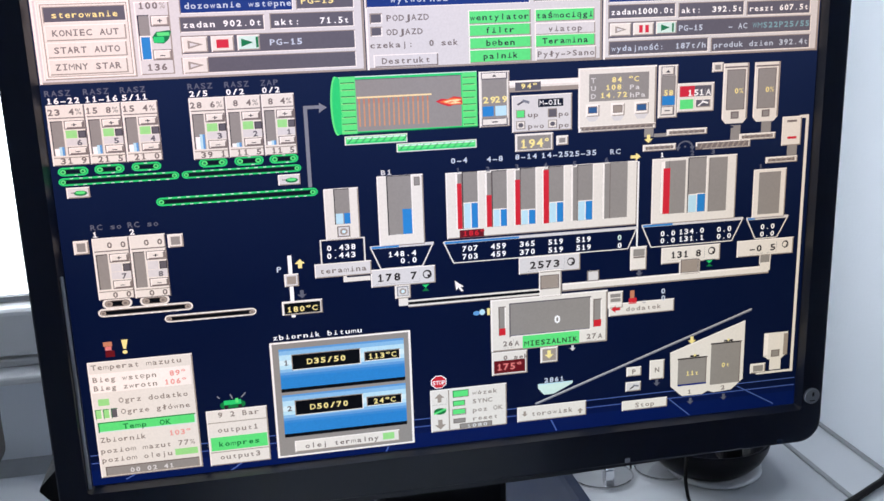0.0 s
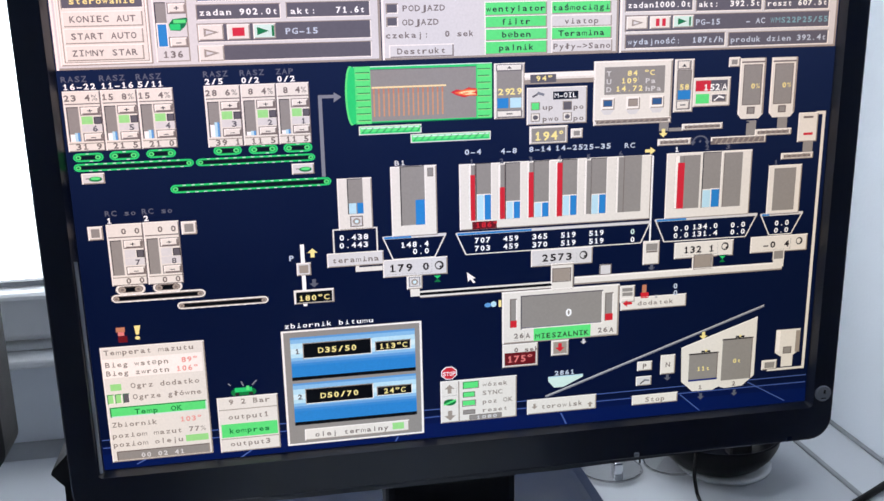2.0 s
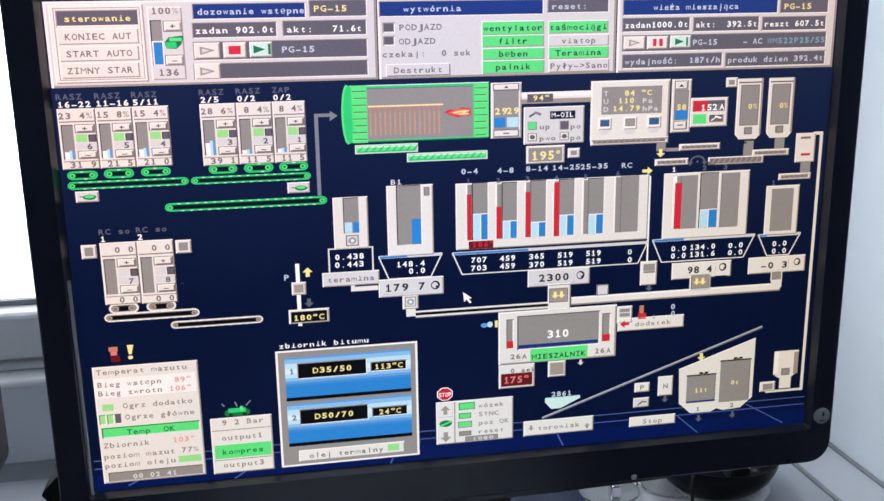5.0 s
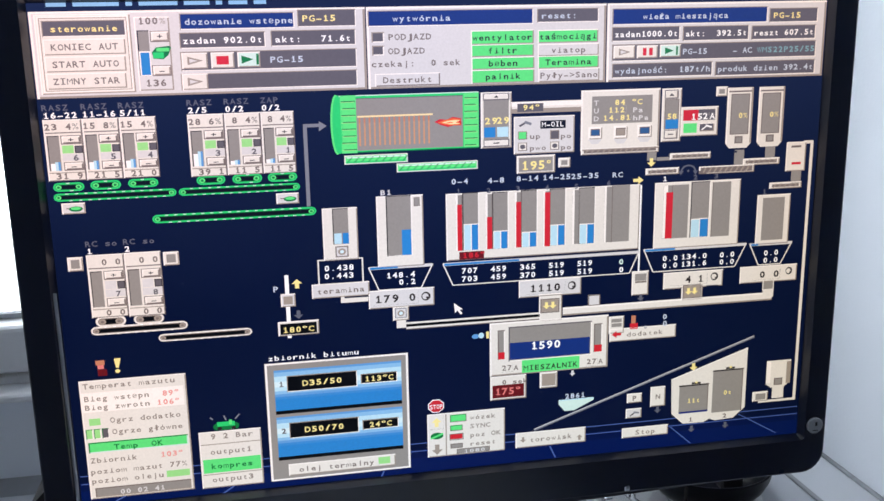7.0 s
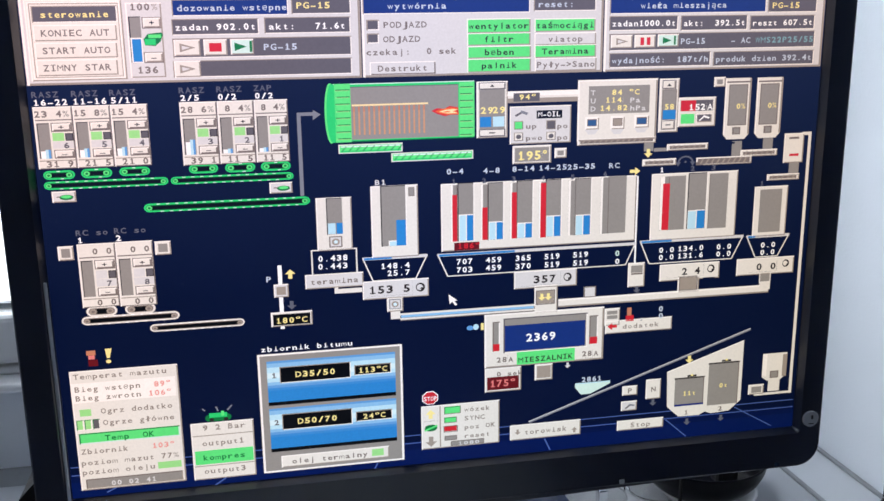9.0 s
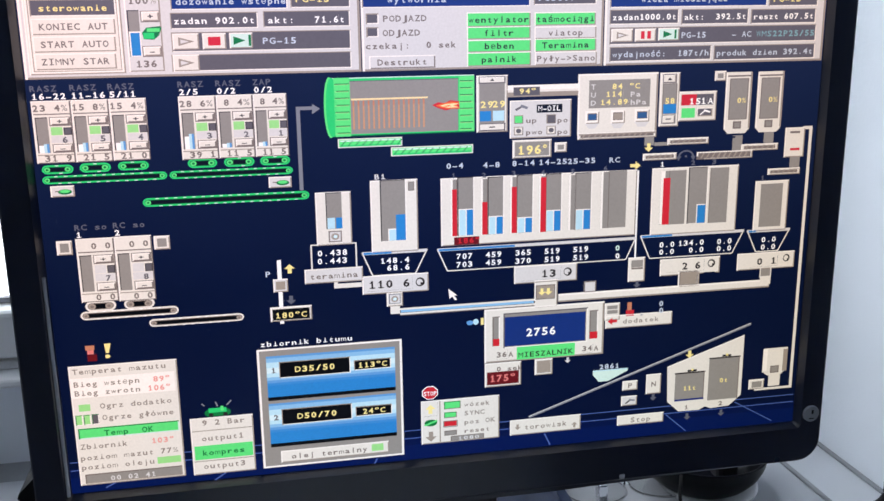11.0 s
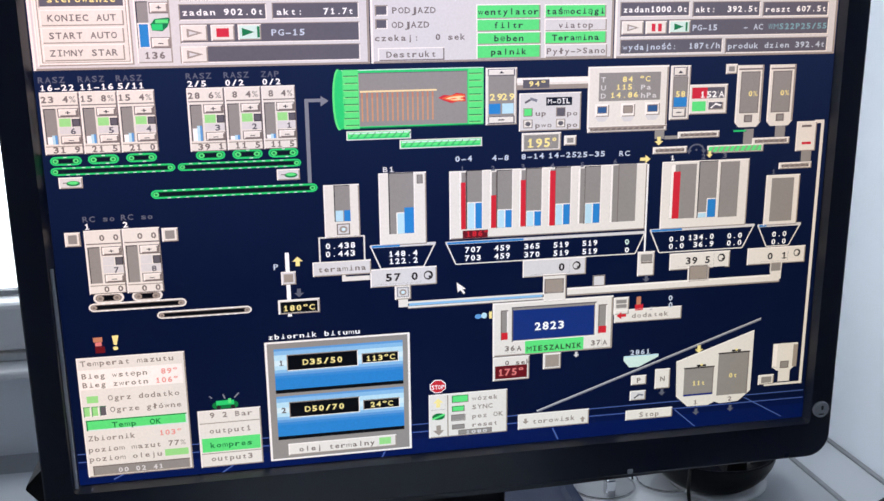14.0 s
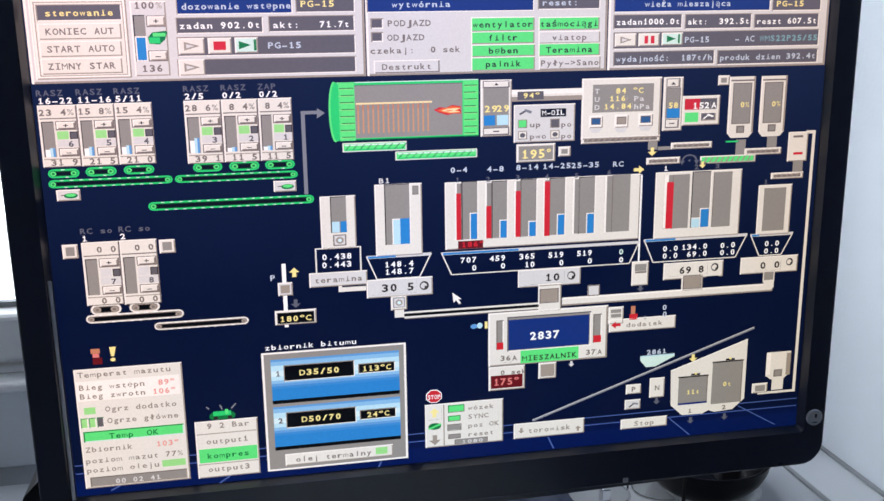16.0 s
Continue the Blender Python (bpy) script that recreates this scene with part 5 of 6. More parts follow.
BP = (244.6, 556.7, 436.2, 759.2)
bw, bh = BP[2] - BP[0], BP[3] - BP[1]
bit = Draw("bitumen_panel", label="framed bitumen tank panel with blue tanks").rect(*BP, "grey").outline(*BP, "light", 3, 1).text("zbiornik bitumu", 249.2, 552.4, "white", 8.1, 8.5, 1).done()
for k, (name, temp) in enumerate((("D35/50", "113°C"), ("D50/70", "24°C"))):
    v0 = BP[1] + (0.06 + 0.395 * k) * bh
    h = 0.37 * bh
    u0, u1 = BP[0] + 0.06 * bw, BP[2] - 0.05 * bw
    d = Draw("bitumen_tank", bit, "shaded blue tank", 2)
    for a, b, c in ((0, 0.05, "mid"), (0.05, 0.14, "haze"), (0.14, 0.26, "sky"), (0.26, 0.38, "frost"), (0.38, 0.47, "sky"), (0.47, 0.54, "haze"), (0.54, 0.60, "mid"), (0.60, 0.66, "azure"), (0.66, 0.92, "blue"), (0.92, 1, "black")):
        d.rect(u0, v0 + a * h, u1, v0 + b * h, c)
    d.text(str(k + 1), u0 + 5, v0 + 0.37 * h, "dark", 8, 9, 3).done()
    field(bit, u0 + 0.085 * bw, v0 + 0.14 * h, u0 + 0.575 * bw, v0 + 0.50 * h, name, "yellow", "black", "c", 9, 9.5, "tank_name")
    field(bit, u0 + 0.60 * bw, v0 + 0.235 * h, u0 + 0.86 * bw, v0 + 0.46 * h, temp, "yellow", "black", "c", 8, 9, "tank_temperature")
button(bit, BP[0] + 0.125 * bw, BP[1] + 0.862 * bh, BP[2] - 0.11 * bw, BP[1] + 0.962 * bh, "olej termalny  ", "cream", "soft", tag="cream key")
Draw("state_light", bit, "green lit square", 5).rect(BP[0] + 0.765 * bw, BP[1] + 0.878 * bh, BP[0] + 0.85 * bw, BP[1] + 0.938 * bh, "pea").done()
d = Draw("pump_line", label="white pump pipe with grey valve").rect(279.7 - 2.6, 413.9, 279.7 + 2.6, 516.7, "white").plate(271.0, 444.0, 289.8, 464.9, "panel").rect(274.4, 447.9, 286.3, 460.9, "shade", 2).text("P", 261.1, 439.5, "pale", 8, 9)
d.arrow(292.8, 428.5, 7.5, "up", "yellow").arrow(292.8, 479.1, 7, "down", "dim").plate(265.3, 489.1, 318.8, 512.3, "cream").rect(268.1, 492.5, 315.9, 510.1, "black", 2).text("180°C", 291.7, 506.9, "yellow", 8.4, 9, 3, "c").done()

d = Draw("stop_sign", label="red octagonal stop sign").disc(473.8, 654.1, 12, 12.5, "white", 0, 8, math.pi / 8).disc(473.8, 654.1, 10.6, 11, "red", 1, 8, math.pi / 8).text("STOP", 473.8, 658.6, "white", 4.6, 7.5, 2, "c").done()
skip = Draw("skip_panel", label="cream skip control panel with signal lights").plate(*SK, "cream").rect(SK[0] + 0.23 * sw, SK[1] + 2, SK[0] + 0.245 * sw, SK[3] - 2, "shade", 2)
for k, s in enumerate(("wózek", "SYNC", "poz OK", "reset")):
    skip.text(s, SK[0] + 0.54 * sw, SK[1] + (0.2 + 0.205 * k) * sh2, "faint", 7.6, 8)
skip = skip.done()
for k, c in enumerate(("green", "green", "", "grey")):
    if c:
        Draw("state_light", skip, "grey square" if c == "grey" else "green lit square", 3).plate(SK[0] + 0.29 * sw, SK[1] + (0.05 + 0.215 * k + (0.03 if k else 0)) * sh2, SK[0] + (0.50 if k == 0 else 0.45) * sw, SK[1] + (0.22 + 0.205 * k) * sh2, c, "forest" if k < 2 else "soft", "soft", 1.2).done()
Draw("light_rim", skip, "dark rim of a state light", 3).outline(H_POZ[0] - 1.2, H_POZ[1] - 1.2, H_POZ[2] + 1.2, H_POZ[3] + 1.2, "soft", 1.2).done()
Draw("counter_field", skip, "dim counter field", 3).plate(SK[0] + 0.37 * sw, SK[1] + 0.86 * sh2, SK[0] + 0.8 * sw, SK[1] + 0.97 * sh2, "grey", "soft", "soft", 1).text("1080", SK[0] + 0.6 * sw, SK[1] + 0.96 * sh2, "panel", 8, 6, align="c").done()
d = Draw("direction_arrow", skip, "grey arrow and green turn mark", 3).arrow(SK[0] + 0.12 * sw, SK[1] + 0.83 * sh2, 9, "down", "shade", 0)
d.disc(SK[0] + 0.12 * sw, SK[1] + 0.51 * sh2, 9, 6, "forest").line(SK[0] + 0.04 * sw, SK[1] + 0.56 * sh2, SK[0] + 0.2 * sw, SK[1] + 0.46 * sh2, 3, "green", 1).done()
d = Draw("mouse_pointer", label="white mouse pointer arrow", layer=5)
pu, pv = 500.6, 477.9
d.poly([(pu + a, pv + b) for a, b in ((0, 0), (1.5, 17), (5, 13), (9, 20), (12, 18.5), (8, 12), (12.5, 11.5))], "light").done()


# ---- levels and counters behind the openings ----
def backing(hole, mat, depth=-2.2):
    d = Draw("backing", screen, layer=depth)
    u0, v0, u1, v1 = hole
    return d.poly([(u0 - 2, v0 - 2), (u0 - 2, v1 + 2), (u1 + 2, v1 + 2), (u1 + 2, v0 - 2)], mat).done()


for h in (*H_AGG, H_B1, H_FIL):
    backing(h, "grey")
backing(H_MIX, "grey", -2.7)
Draw("window_edge", mixer, "pale inner edge of the window", 3).rect(H_MIX[0] - 2, H_MIX[1] - 2, H_MIX[2] + 2, H_MIX[1] - 0.2, "dark").rect(H_MIX[0] - 2, H_MIX[1] - 0.2, H_MIX[0] - 0.4, H_MIX[3] + 2, "dark").rect(H_MIX[0] - 0.4, H_MIX[3] + 0.4, H_MIX[2] + 2, H_MIX[3] + 2, "light").rect(H_MIX[2] + 0.4, H_MIX[1] - 0.2, H_MIX[2] + 2, H_MIX[3] + 0.4, "light").done()
for h in (H_HOT, H_BIT):
    backing(h, "panel")
backing(H_FILW, "cream")
backing(H_ADD, "cream")
backing(H_TMP, "grey")
backing(H_AKT, "dark")
backing(H_AL, "cream", -1.5)
backing(H_AR, "cream", -1.5)
backing(H_DIR, "cream")
backing(H_YA, "navy")
backing(H_POZ, "grey")
backing(H_FU, "grey", -1.5)
backing(H_FD2, "grey", -1.5)
backing(H_AMP, "dark", -1.5)
backing(H_FLOW, "black", -1.5)
backing(H_SCREW, "soft", -1.5)
backing(H_DASH, "navy", -1.5)
for h in (H_G1, H_G2):
    backing(h, "shade")
backing(H_G3, "shade", -1.5)
for h in (H_BD, H_FD, *H_R1, *H_R2, H_HG1, H_HG2):
    backing(h, "navy")

MOVES = []
DV = SH / 768
FRONT = 0.6 * STEP


def level(u0, u1, hole, mat, full, steps, depth=-1.2, pieces=1):
    """A bar in the opening, which slides down behind the sheet; full: its share of the opening's height at most; steps: seconds and the filled
    share. A tall bar is made in pieces that slide into one another."""
    h = hole[3] - hole[1]
    for k in range(pieces):
        top, low = full * (pieces - k) / pieces, full * (pieces - k - 1) / pieces
        d = Draw("level", screen, "blue level bar", depth - 0.2 * k).poly([(u0, hole[3] - top * h), (u0, hole[3] - low * h + 1), (u1, hole[3] - low * h + 1), (u1, hole[3] - top * h)], mat)
        if k == 0 and mat != "title":
            d.poly([(u0, hole[3] - top * h), (u0, hole[3] - top * h + 1.6), (u1, hole[3] - top * h + 1.6), (u1, hole[3] - top * h)], "light", 0.05)
        if mat != "title":
            d.poly([(u0, hole[3] - top * h), (u0, hole[3] - low * h + 1), (u0 + 1.4, hole[3] - low * h + 1), (u0 + 1.4, hole[3] - top * h)], "light", 0.05)
        ob = d.done()
        MOVES.append((ob, [(t, pose(0, 0, -max(0.0, top - max(s, 0.0)) * h * DV)) for t, s in steps]))


def drum_strip(hole, signs, steps, draw, pitch, facets=12, name="counter_drum", tag="drum of counter digits"):
    """A counter drum behind an opening: its signs stand on the facets of a prism that turns about a level axle.
    signs: what it carries; steps: seconds and the sign shown; draw(piece, sign, u, v) draws one sign about (u, v)."""
    n = max(facets, len(signs))
    apothem = pitch * DV / 2 / math.tan(math.pi / n)
    u, v = (hole[0] + hole[2]) / 2, (hole[1] + hole[3]) / 2
    axle = Vector(((u / 1024 - 0.5) * SW, FRONT + apothem, ZT - v * DV))
    d = Draw(name, screen, tag, 0)
    for i, sign in enumerate(signs):
        a = len(d.v)
        draw(d, sign, u, v)
        turn = Matrix.Rotation(2 * math.pi * i / n, 3, "X")
        for j in range(a, len(d.v)):
            p = Vector(d.v[j])
            d.v[j] = tuple(turn @ (Vector((p.x, FRONT, p.z)) - axle))
    ob = d.done()
    order = {s: i for i, s in enumerate(signs)}
    place = lambda k: Matrix.Translation(axle) @ Matrix.Rotation(-2 * math.pi * k / n, 4, "X")
    now = order[steps[0][1]]
    rows = [(0.0, place(now))]
    for t, s in steps[1:]:
        k = order[s]
        go = (k - now) % n
        if go == 0:
            continue
        if go > n / 2:
            go -= n
        rows += [(t - 0.134 + 0.0334 * j, place(now + go * j / 3)) for j in range(4)]
        now += go
    rows.append((16.0, place(now)))
    MOVES.append((ob, rows))
    return ob


def counter(hole, values, mat, cells, ch, pitch, cw):
    """Counter drums, one for each place of a number. values: seconds and the writing."""
    u0, v0, u1, v1 = hole
    for k in range(cells):
        seq = [(t, s.rjust(cells)[k]) for t, s in values]
        signs = sorted({c for t, c in seq})
        if signs == [" "]:
            continue
        mu = (u0 + u1) / 2 + (k - (cells - 1) / 2) * cw
        if len(signs) == 1:
            Draw("counter_mark", screen, layer=-0.6).text(signs[0], mu, (v0 + v1) / 2 + ch / 2, mat, cw, ch, 0, "c").done()
            continue
        drum_strip((mu - cw / 2, v0, mu + cw / 2, v1), signs, seq, lambda d, c, u, v: d.text(c, u, v + ch / 2, mat, cw, ch, 0, "c"), pitch)


def words(hole, values, mat, ch, pitch, cw):
    signs = sorted({s for t, s in values})
    drum_strip(hole, signs, values, lambda d, s, u, v: d.text(s.rjust(3), u, v + ch / 2, mat, cw, ch, 0, "c"), pitch, tag="drum of counter values")


def gate(hole, values):
    """A gate drum with a blank, a yellow and a red place."""
    def draw(d, c, u, v):
        for s in (() if not c else (0,) if hole is H_G3 else (-4.6, 4.6)):
            d.arrow(u + s, v, 7.5 if hole is H_G3 else 6, "down", ("", "yellow", "red")[c], 0)
    drum_strip(hole, [0, 1, 2], values, draw, 24, 8, "gate_drum", "drum with yellow and red gate marks")


def hourglass(hole, values):
    def draw(d, c, u, v):
        if c == 0:
            d.poly([(u - 5, v - 5.5), (u + 5, v - 5.5), (u, v)], "lime").poly([(u - 5, v + 5.5), (u, v), (u + 5, v + 5.5)], "forest")
    drum_strip(hole, [0, 1], values, draw, 24, 8, "hourglass_drum", "green hourglass mark")


TIMES = (0, 0.5, 1, 1.5, 2, 2.5, 3, 3.5, 4, 4.6, 5, 5.5, 6, 6.3, 6.5, 7, 7.5, 8, 8.5, 8.7, 9.2, 9.7, 10.2, 10.8, 11, 11.5, 12, 12.5, 13, 13.5, 14, 14.5, 15, 15.5, 16)
MIX = "0 0 0 0 0 0 0 0 0 60 310 660 950 1139 1255 1590 1823 2160 2323 2369 2470 2570 2660 2737 2756 2775 2787 2794 2805 2812 2823 2830 2837 2837 2837".split()
HOT = "2573 2572 2572 2572 2573 2573 2572 2570 2571 2530 2300 1990 1710 1534 1428 1110 882 556 400 357 250 160 80 29 13 1 0 -6 0 0 0 0 0 0 10".split()
BIT = "178_7 179_0 179_2 178_7 179_0 179_0 179_0 179_2 179_5 179_5 179_7 179_5 179_7 179_7 179_2 179_0 174_2 164_1 156_8 153_5 144_6 135_2 125_8 114_3 110_6 103_4 92_8 85_9 75_0 67_8 57_0 50_0 39_2 34_4 30_5".split()
FIL = "131_8 132_1 131_8 132_1 132_1 132_1 132_1 132_3 132_3 118_0 98_4 71_2 45_5 30_7 20_6 4_1 3_6 2_9 2_4 2_4 2_4 2_6 2_6 2_6 2_6 3_8 9_4 16_9 24_9 31_0 39_5 44_8 54_2 60_8 69_8".split()
BDO = "0.0 0.0 0.0 0.0 0.0 0.0 0.0 0.0 0.0 0.0 0.0 0.0 0.0 0.0 0.0 0.2 5.0 15.1 22.4 25.7 34.6 44.0 53.4 64.9 68.6 75.8 86.4 93.3 104.2 111.4 122.2 129.2 140.0 144.8 148.7".split()
FDO = "131.1 131.4 131.1 131.4 131.4 131.4 131.4 131.6 131.6 131.6 131.6 131.6 131.6 131.6 131.6 131.6 131.6 131.6 131.6 131.6 131.6 131.6 0.0 0.0 0.0 1.2 6.8 14.3 22.3 28.4 36.9 42.2 48.6 58.2 69.0".split()
spaced = lambda seq: [(t, s.replace("_", " ")) for t, s in zip(TIMES, seq)]
H_NUM = (609.0, 551.4, 653.3, 573.2)
counter((H_NUM[0], (H_MIX[1] + H_MIX[3]) / 2 - 2, H_NUM[2], (H_MIX[1] + H_MIX[3]) / 2 + 14), spaced(MIX), "white", 4, 13.5, 28, (H_NUM[2] - H_NUM[0]) / 4)
counter(H_HOT, spaced(HOT), "ink", 4, 12.5, 19, 11.4)
counter(H_BIT, spaced(BIT), "ink", 5, 12.5, 19, 11.4)
counter(H_FILW, spaced(FIL), "ink", 5, 12, 19, 9.6)
counter(H_BD, spaced(BDO), "white", 5, 9, 15, 8)
counter(H_FD, spaced(FDO), "white", 5, 9, 15, 8)
EMPTY = 14.4
for h1, h2, a, b in zip(H_R1, H_R2, ("707", "459", "365", "519", "519"), ("703", "459", "370", "519", "519")):
    words(h1, [(0, a), (EMPTY, "0"), (14.95, a)], "white", 9, 14, 7.8)
    words(h2, [(0, b), (EMPTY, "0")] + ([(15.9, "10")] if a == "365" else []), "white", 9, 14, 7.8)
for h, f in zip(H_AGG, (0.46, 0.32, 0.27, 0.37, 0.36)):
    mid = (h[0] + h[2]) / 2
    level(h[0], mid, h, "sky", f, [(0, f), (14.26, f), (14.36, 0), (16, 0)], pieces=2)
    level(mid, h[2], h, "blue", f, [(0, f), (14.26, f), (14.36, 0), (14.8, 0), (14.9, f), (16, f)], pieces=2)
third = (H_B1[2] - H_B1[0]) / 3
Draw("level", screen, "blue level bar", -1.2).poly([(H_B1[0] + third * 2 - 2, H_B1[3] - 0.43 * (H_B1[3] - H_B1[1])), (H_B1[0] + third * 2 - 2, H_B1[3] + 1), (H_B1[2], H_B1[3] + 1), (H_B1[2], H_B1[3] - 0.43 * (H_B1[3] - H_B1[1]))], "blue").done()
level(H_B1[0] + third - 2, H_B1[0] + third * 2 - 2, H_B1, "sky", 0.43, [(t, 0.43 * float(s) / 148.4) for t, s in zip(TIMES, BDO)], pieces=2)
mid = (H_FIL[0] + H_FIL[2]) / 2
level(H_FIL[0], mid, H_FIL, "sky", 0.34, [(t, 0.34 * float(s) / 134) for t, s in zip(TIMES, FDO)])
level(mid, H_FIL[2], H_FIL, "blue", 0.34, [(0, 0.34), (10.2, 0.34), (10.4, 0.0), (10.8, 0.0), (10.94, 0.34), (16, 0.34)])
level(H_MIX[0], H_MIX[2], H_MIX, "title", 1.0, [(t, min(1.0, float(s) / 3060)) for t, s in zip(TIMES, MIX)], -1.9)
words1 = lambda hole, seq, mat, cells, ch, pitch: counter(hole, seq, mat, cells, ch, pitch, (hole[2] - hole[0]) / cells)
words1(H_TMP, [(0, "4"), (3.3, "5"), (10.6, "6"), (13.25, "5")], "yellow", 1, 14, 22)
words1(H_AKT, [(0, "5"), (1.95, "6"), (11.9, "7")], "white", 1, 9, 15)
words1(H_AL, [(0, "26"), (6.9, "27"), (7.9, "28"), (10, "33"), (10.9, "36"), (11.4, "37"), (12.4, "36"), (13.4, "37"), (14, "36")], "soft", 2, 9, 15)
words1(H_AR, [(0, "27"), (0.9, "26"), (6.9, "27"), (7.4, "28"), (10, "31"), (10.8, "34"), (11.4, "35"), (11.9, "36"), (12.4, "37")], "soft", 2, 9, 15)
def lamp_sign(d, c, u, v):
    w, h = (H_POZ[2] - H_POZ[0]) / 2, (H_POZ[3] - H_POZ[1]) / 2
    if c != "grey":
        d.poly([(u - w, v - h), (u - w, v + h), (u + w, v + h), (u + w, v - h)], c)


# from the start of the lift on, the light blinks red five times in two seconds
BLINK = [(0, "green")] + [(5.6 + 0.4 * k + d, c) for k in range(26) for d, c in ((0.17, "red"), (0.46, "grey")) if 5.6 + 0.4 * k + d < 15.99] + [(15.99, "grey")]
drum_strip(H_POZ, ["green", "red", "grey"], BLINK, lamp_sign, 14, 12, "state_drum", "signal light in green and red")
drum_strip(H_DIR, ["shade", "yellow"], [(0, "shade"), (5.6, "yellow")], lambda d, c, u, v: d.arrow(u, v, 8, "up", c, 0), 24, 8, "direction_drum", "upward arrow in grey and yellow")
drum_strip(H_YA, ["", "yellow"], [(0, ""), (11.3, "yellow")], lambda d, c, u, v: d.arrow(u, v, 5.5, "down", c, 0) if c else None, 20, 8, "arrow_drum", "yellow arrow over the filler cell")
words1(H_ADD, [(0, "-0 5"), (0.9, "-0 4"), (3.4, "-0 3"), (5.2, "-0 1"), (6.2, "0 0"), (7.4, "0 1"), (7.9, "0 0"), (10.4, "0 1"), (11.4, "0 2"), (11.9, "0 1"), (15.7, "0 0")], "ink", 4, 11.5, 18)
counter(H_FU, [(0, "108"), (1.1, "109"), (5.0, "110"), (6.2, "111"), (6.9, "112"), (7.9, "114"), (13.9, "115"), (14.8, "116")], "yellow", 3, 8.5, 14, 8)
counter(H_FD2, [(0, "14.72"), (3.8, "14.79"), (5.6, "14.80"), (6.9, "14.81"), (7.5, "14.82"), (9.5, "14.86"), (10.5, "14.89"), (11.9, "14.88"), (12.9, "14.87"), (13.9, "14.86"), (14.9, "14.84")], "yellow", 5, 8.5, 14, 8)
counter(H_AMP, [(0, "1"), (1.9, "2"), (7.5, "1"), (8.6, "2"), (10.9, "1"), (11.4, "2"), (12.9, "1"), (13.9, "2")], "white", 1, 10, 15, 9)


def slab(hole):
    """A sign that fills an opening with one colour, or nothing."""
    w, h = (hole[2] - hole[0]) / 2 - 0.2, (hole[3] - hole[1]) / 2 - 0.2

    def draw(d, c, u, v):
        if c:
            d.poly([(u - w, v - h), (u - w, v + h), (u + w, v + h), (u + w, v - h)], c)
    return draw


def turning_screw(d, c, u, v):
    slab(H_SCREW)(d, c, u, v)
    for k in range(9):
        x = u - 34 + 8.2 * k
        d.line(x, v + 3.6, x + 4, v - 3.6, 1.8, "shade" if c == "soft" else "lime", 1)


drum_strip(H_FLOW, ["", "haze"], [(0, ""), (7.25, "haze"), (15.1, "")], slab(H_FLOW), 9, 8, "flow_drum", "pipe core, dark or blue with flowing bitumen")
drum_strip(H_SCREW, ["soft", "green"], [(0, "soft"), (11.4, "green")], turning_screw, 13, 8, "screw_drum", "filler screw in grey and running green")
drum_strip(H_DASH, ["", "lime"], [(0, ""), (11.4, "lime")], slab(H_DASH), 8, 8, "flow_drum", "thin green mark of the running filler")
# the flame shivers
MOVES.append((flame, [(t / 4, pose(random.uniform(-3.5, 1.0) / 1024 * SW, 0, random.uniform(-0.8, 0.8) * DV)) for t in range(65)]))
gate(H_G1, [(0, 0), (4.5, 1), (12.4, 2), (12.95, 0)])
gate(H_G2, [(0, 0), (4.5, 1), (8.4, 2), (8.7, 0)])
gate(H_G3, [(0, 1), (1.4, 2), (3.3, 0)])
hourglass(H_HG1, [(0, 0), (4.6, 1)])
hourglass(H_HG2, [(0, 0), (4.6, 1)])

# the skip car on its inclined track
WU, WV = 670.1, 667.0
car = Draw("skip_car", label="pale green skip car with its number", layer=4)
car.poly([(WU - 20, WV - 4), (WU - 20, WV + 4), (WU - 11, WV + 17), (WU + 3, WV + 17), (WU + 32, WV + 1), (WU + 32, WV - 4)], "mint").poly([(WU - 20, WV - 4), (WU - 20, WV - 2.4), (WU + 32, WV - 2.4), (WU + 32, WV - 4)], "sky", 1).text("2861", WU + 4, WV - 6, "pale", 7.8, 8.5, align="c")
car = car.done()
MOVES.append((car, [(t, pose(du / 1024 * SW, 0, -dv / 768 * SH)) for t, du, dv in (
    (0, -32.0, 13.4),
    (0.5, -32.0, 13.4),
    (1, -32.0, 13.4),
    (1.5, -32.0, 13.4),
    (2, -32.0, 13.4),
    (2.5, -32.0, 13.4),
    (3, -32.0, 13.4),
    (3.5, -32.0, 13.4),
    (4, -32.0, 13.4),
    (5.6, -31.0, 13.0),
    (6.5, -13.6, 6.3),
    (7, 0.0, 0.0),
    (7.5, 5.1, -3.5),
    (8, 19.0, -9.0),
    (8.5, 25.2, -10.7),
    (11, 57.4, -23.6),
    (11.5, 57.4, -23.6),
    (12, 57.4, -23.6),
    (12.5, 57.4, -23.6),
    (13, 69.7, -30.2),
    (13.5, 77.1, -31.4),
    (14, 89.9, -36.2),
    (14.5, 97.5, -39.6),
    (15, 109.8, -45.5),
    (15.5, 121.4, -50.4),
    (16, 122.2, -50.0),
)]))


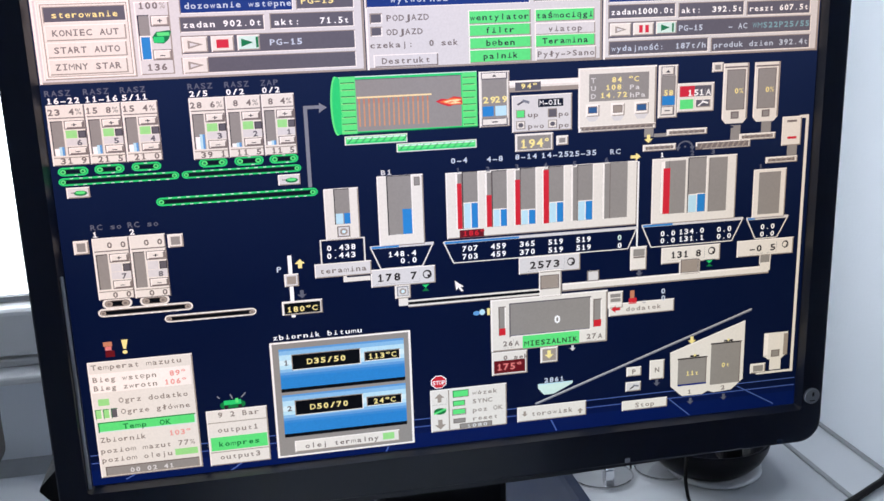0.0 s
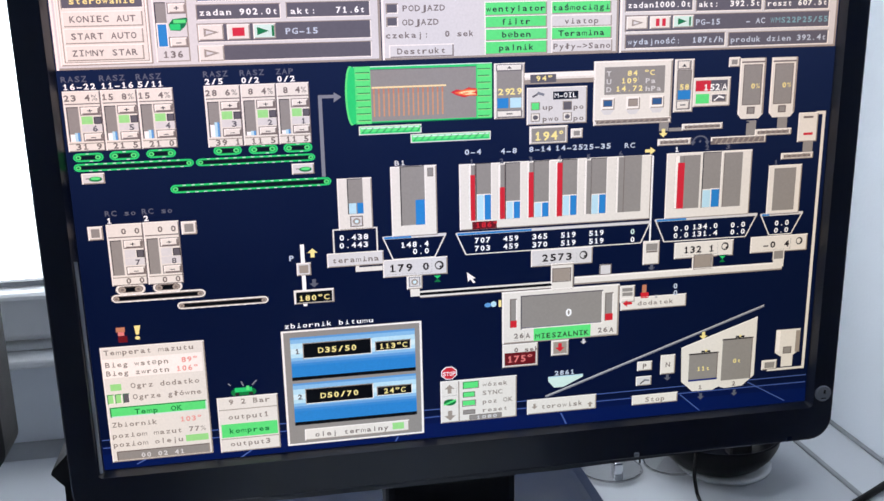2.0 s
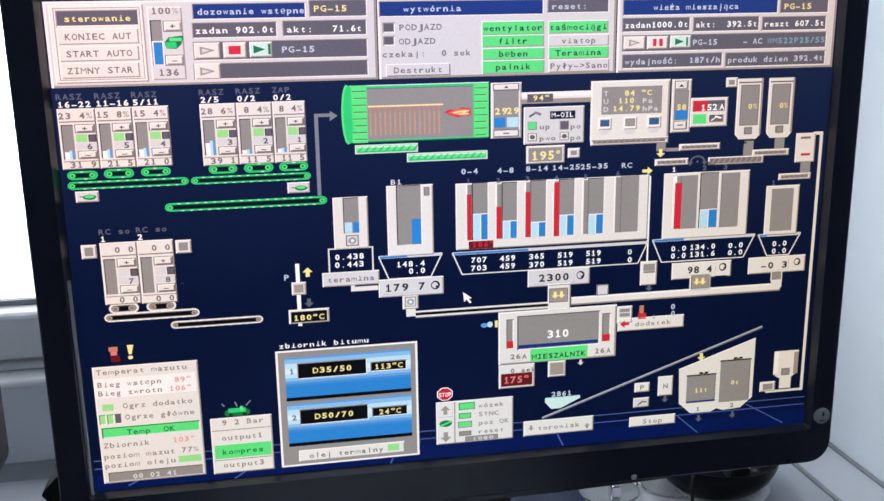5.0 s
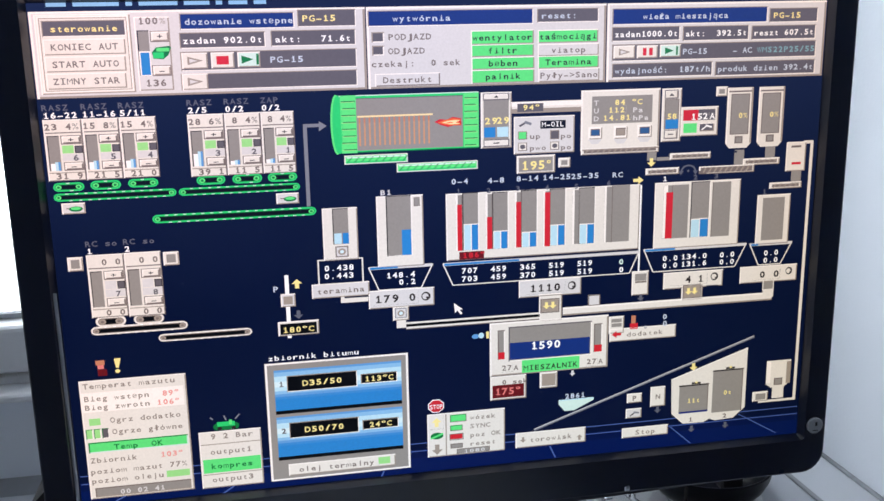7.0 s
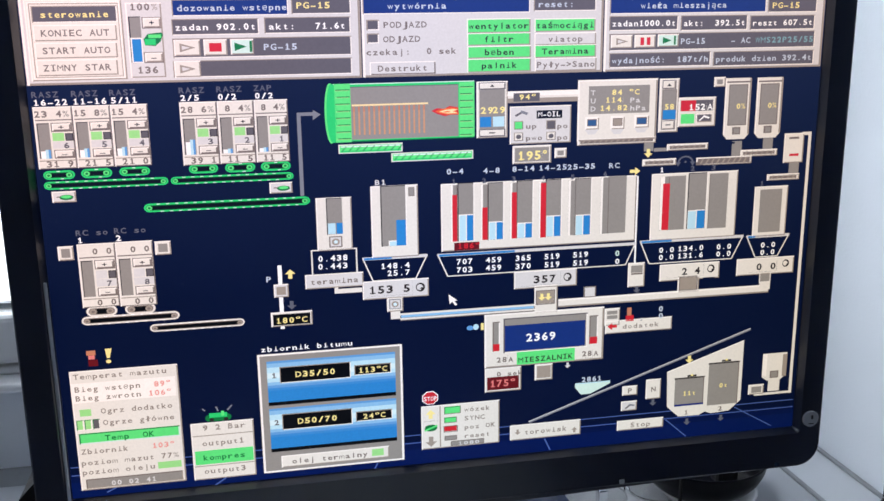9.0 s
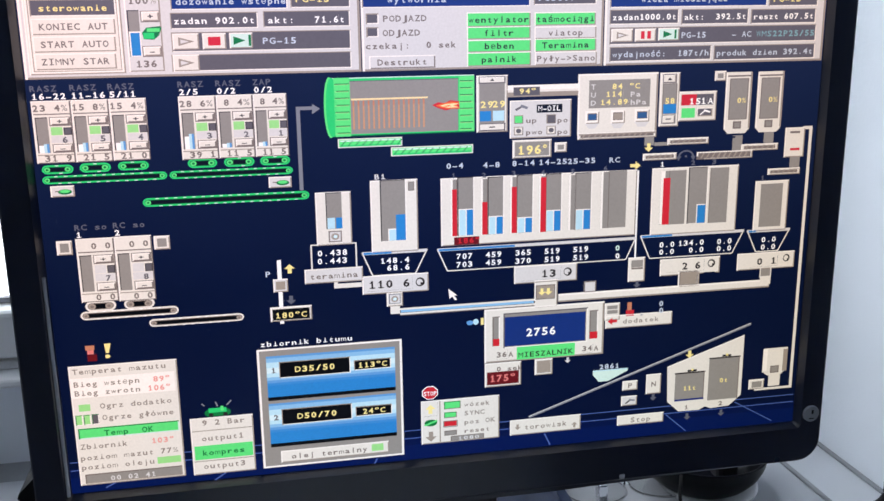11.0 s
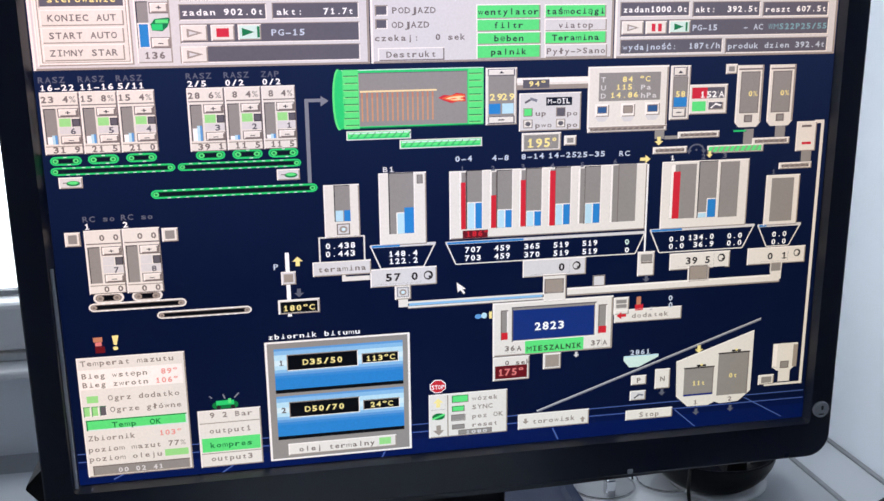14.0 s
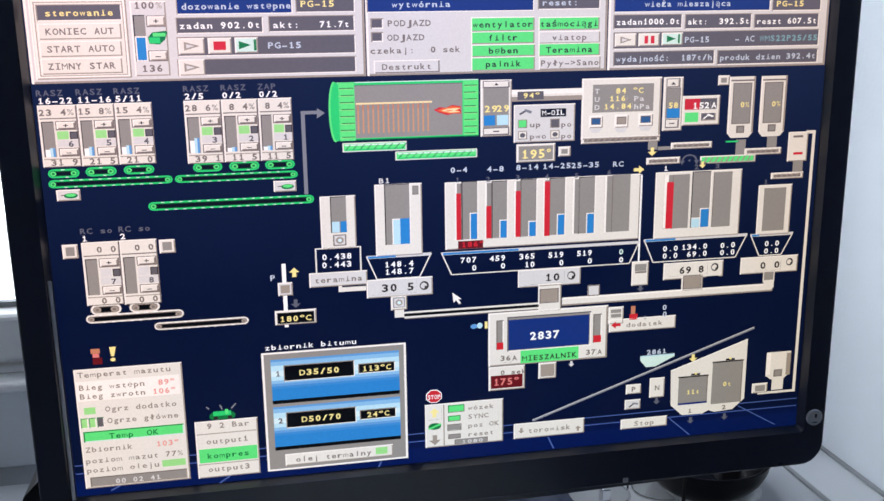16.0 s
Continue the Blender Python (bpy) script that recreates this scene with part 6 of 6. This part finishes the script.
# ---- things round the monitor ----
INKY = surface("black_bowl_plastic", (0.002, 0.002, 0.004), 0.55, vary=0.2, gloss=0.15)
SHINY = surface("shiny_black_plastic", (0.0012, 0.0016, 0.004), 0.3, vary=0.2, grain=30, bump=0.02, gloss=0.1)
second = thing("monitor", (-0.53, 0.05, DESK_Z), "second black computer monitor standing beside the first", "monitor", "monitors on the desk")
sx0, sx1, sz0, sz1 = -0.80, -0.2952, -0.2430, 0.10
rim = lambda g, y, r: [(x, y, z) for x, z in rounded(sx0 - g, sz0 - g, sx1 + g, sz1 + g, r)]
part("bezel", loft([rim(-0.022, 0.004, 0.002), rim(-0.022, -0.004, 0.002), rim(-0.003, -0.006, 0.012), rim(0, -0.003, 0.014), rim(0, 0.03, 0.014), rim(-0.04, 0.05, 0.02)], False, True), MATT, second, "black plastic bezel")
part("screen", box(sx0 + 0.021, 0.001, sz0 + 0.021, sx1 - 0.021, 0.003, sz1 - 0.021), MATT, second, "dark display")
part("neck", box(-0.59, 0.051, DESK_Z + 0.014, -0.50, 0.085, -0.1, 0.005), MATT, second)
part("base_plate", box(-0.66, -0.03, DESK_Z, -0.43, 0.16, DESK_Z + 0.015, 0.006), SLATE, second)

speaker = thing("loudspeaker", (-0.235, 0.1, DESK_Z), "small black loudspeaker behind the monitor's edge", "loudspeaker")
prof = [(-0.283, DESK_Z), (-0.2815, -0.2945), (-0.2895, -0.2845), (-0.2885, -0.2815), (-0.276, -0.2687), (-0.255, -0.252), (-0.20, -0.245), (-0.19, DESK_Z)]
part("cabinet", loft([[(x, y, z) for x, z in prof] for y in (0.07, 0.16)], True, True), INKY, speaker)

# black bowl on a milky ring foot
BX, BY = 0.2435, 0.1370
dish = thing("bowl", (BX, BY, DESK_Z), "black plastic bowl on a milky white round foot", "bowl")
part("foot", lathe([(0.028, 0.0), (0.0412, 0.0008), (0.0418, 0.003), (0.0395, 0.0046), (0.028, 0.0046), (0.025, 0.003)], (BX + 0.0065, BY - 0.001, DESK_Z)), surface("milky_plastic", (0.62, 0.63, 0.65), 0.25), dish, "milky white round foot", True)
part("bowl_shell", lathe([(0.022, 0.0047), (0.034, 0.0049), (0.0365, 0.0062), (0.0425, 0.0108), (0.0485, 0.0178), (0.0525, 0.0260), (0.0545, 0.0345), (0.0550, 0.0360), (0.0532, 0.0360), (0.0505, 0.0260), (0.0440, 0.0140), (0.036, 0.0085), (0.004, 0.0075)], (BX, BY, DESK_Z)), SHINY, dish, "glossy black shell", True)
part("prop", box(BX + 0.010, BY - 0.012, DESK_Z + 0.0080, BX + 0.030, BY + 0.006, DESK_Z + 0.085, 0.004), MATT, dish, "black upright prop in the bowl")

# spectacles lying on the desk
specs = thing("spectacles", (0.17, 0.14, DESK_Z), "thin rimmed clear spectacles lying on the desk", "spectacles")
for cx in (0.150, 0.208):
    pts = [(cx + 0.027 * math.cos(radians(a)), 0.142 + 0.024 * math.sin(radians(a)), DESK_Z + 0.003) for a in range(0, 361, 24)]
    part("rim", tube(pts, 0.0006, 6), JOINT, specs, "thin grey rim")
    part("lens", loft([[(cx + 0.0262 * math.cos(radians(a)), 0.142 + 0.0232 * math.sin(radians(a)), DESK_Z + h) for a in range(0, 360, 20)] for h in (0.0022, 0.0038)], True, True), CLEAR, specs, "clear lens").visible_shadow = False
part("hinge", box(0.1465, 0.124, DESK_Z, 0.1545, 0.134, DESK_Z + 0.017, 0.0015), CHROME, specs, "bright metal hinge")
part("temple", tube([(0.151, 0.130, DESK_Z + 0.016), (0.175, 0.18, DESK_Z + 0.010), (0.21, 0.25, DESK_Z + 0.004)], 0.0018, 8), SLATE, specs)
part("bridge", tube([(0.177, 0.144, DESK_Z + 0.004), (0.179, 0.150, DESK_Z + 0.007), (0.181, 0.144, DESK_Z + 0.004)], 0.001, 6), CHROME, specs)

thin = thing("cable", (0.21, 0.1, DESK_Z), "thin black cable running from the bowl over the desk", "cable", "cables on the desk")
part("wire", tube([(0.2105, 0.106, -0.3300), (0.2045, 0.094, -0.340), (0.2020, 0.089, -0.350), (0.2024, 0.086, -0.360), (0.2032, 0.081, -0.3682), (0.1955, 0.04, -0.3682), (0.190, -0.02, -0.3682), (0.185, -0.09, -0.3682)], 0.0015), RUBBER, thin)
thick = thing("cable", (0.33, 0.05, DESK_Z), "thick black cable lying across the desk and trunking", "cable", "cables on the desk")
part("wire", tube([(0.22, -0.06, -0.3668), (0.27, 0.012, -0.3668), (0.312, 0.0405, -0.3668), (0.335, 0.0515, -0.3654), (0.356, 0.0625, -0.3652), (0.3755, 0.0735, -0.3650), (0.3812, 0.0770, -0.356), (0.3813, 0.079, -0.31), (0.3813, 0.080, -0.20)], 0.0030), RUBBER, thick)


def motions():
    for ob, rows in MOVES:
        walk(ob, rows)


motions()
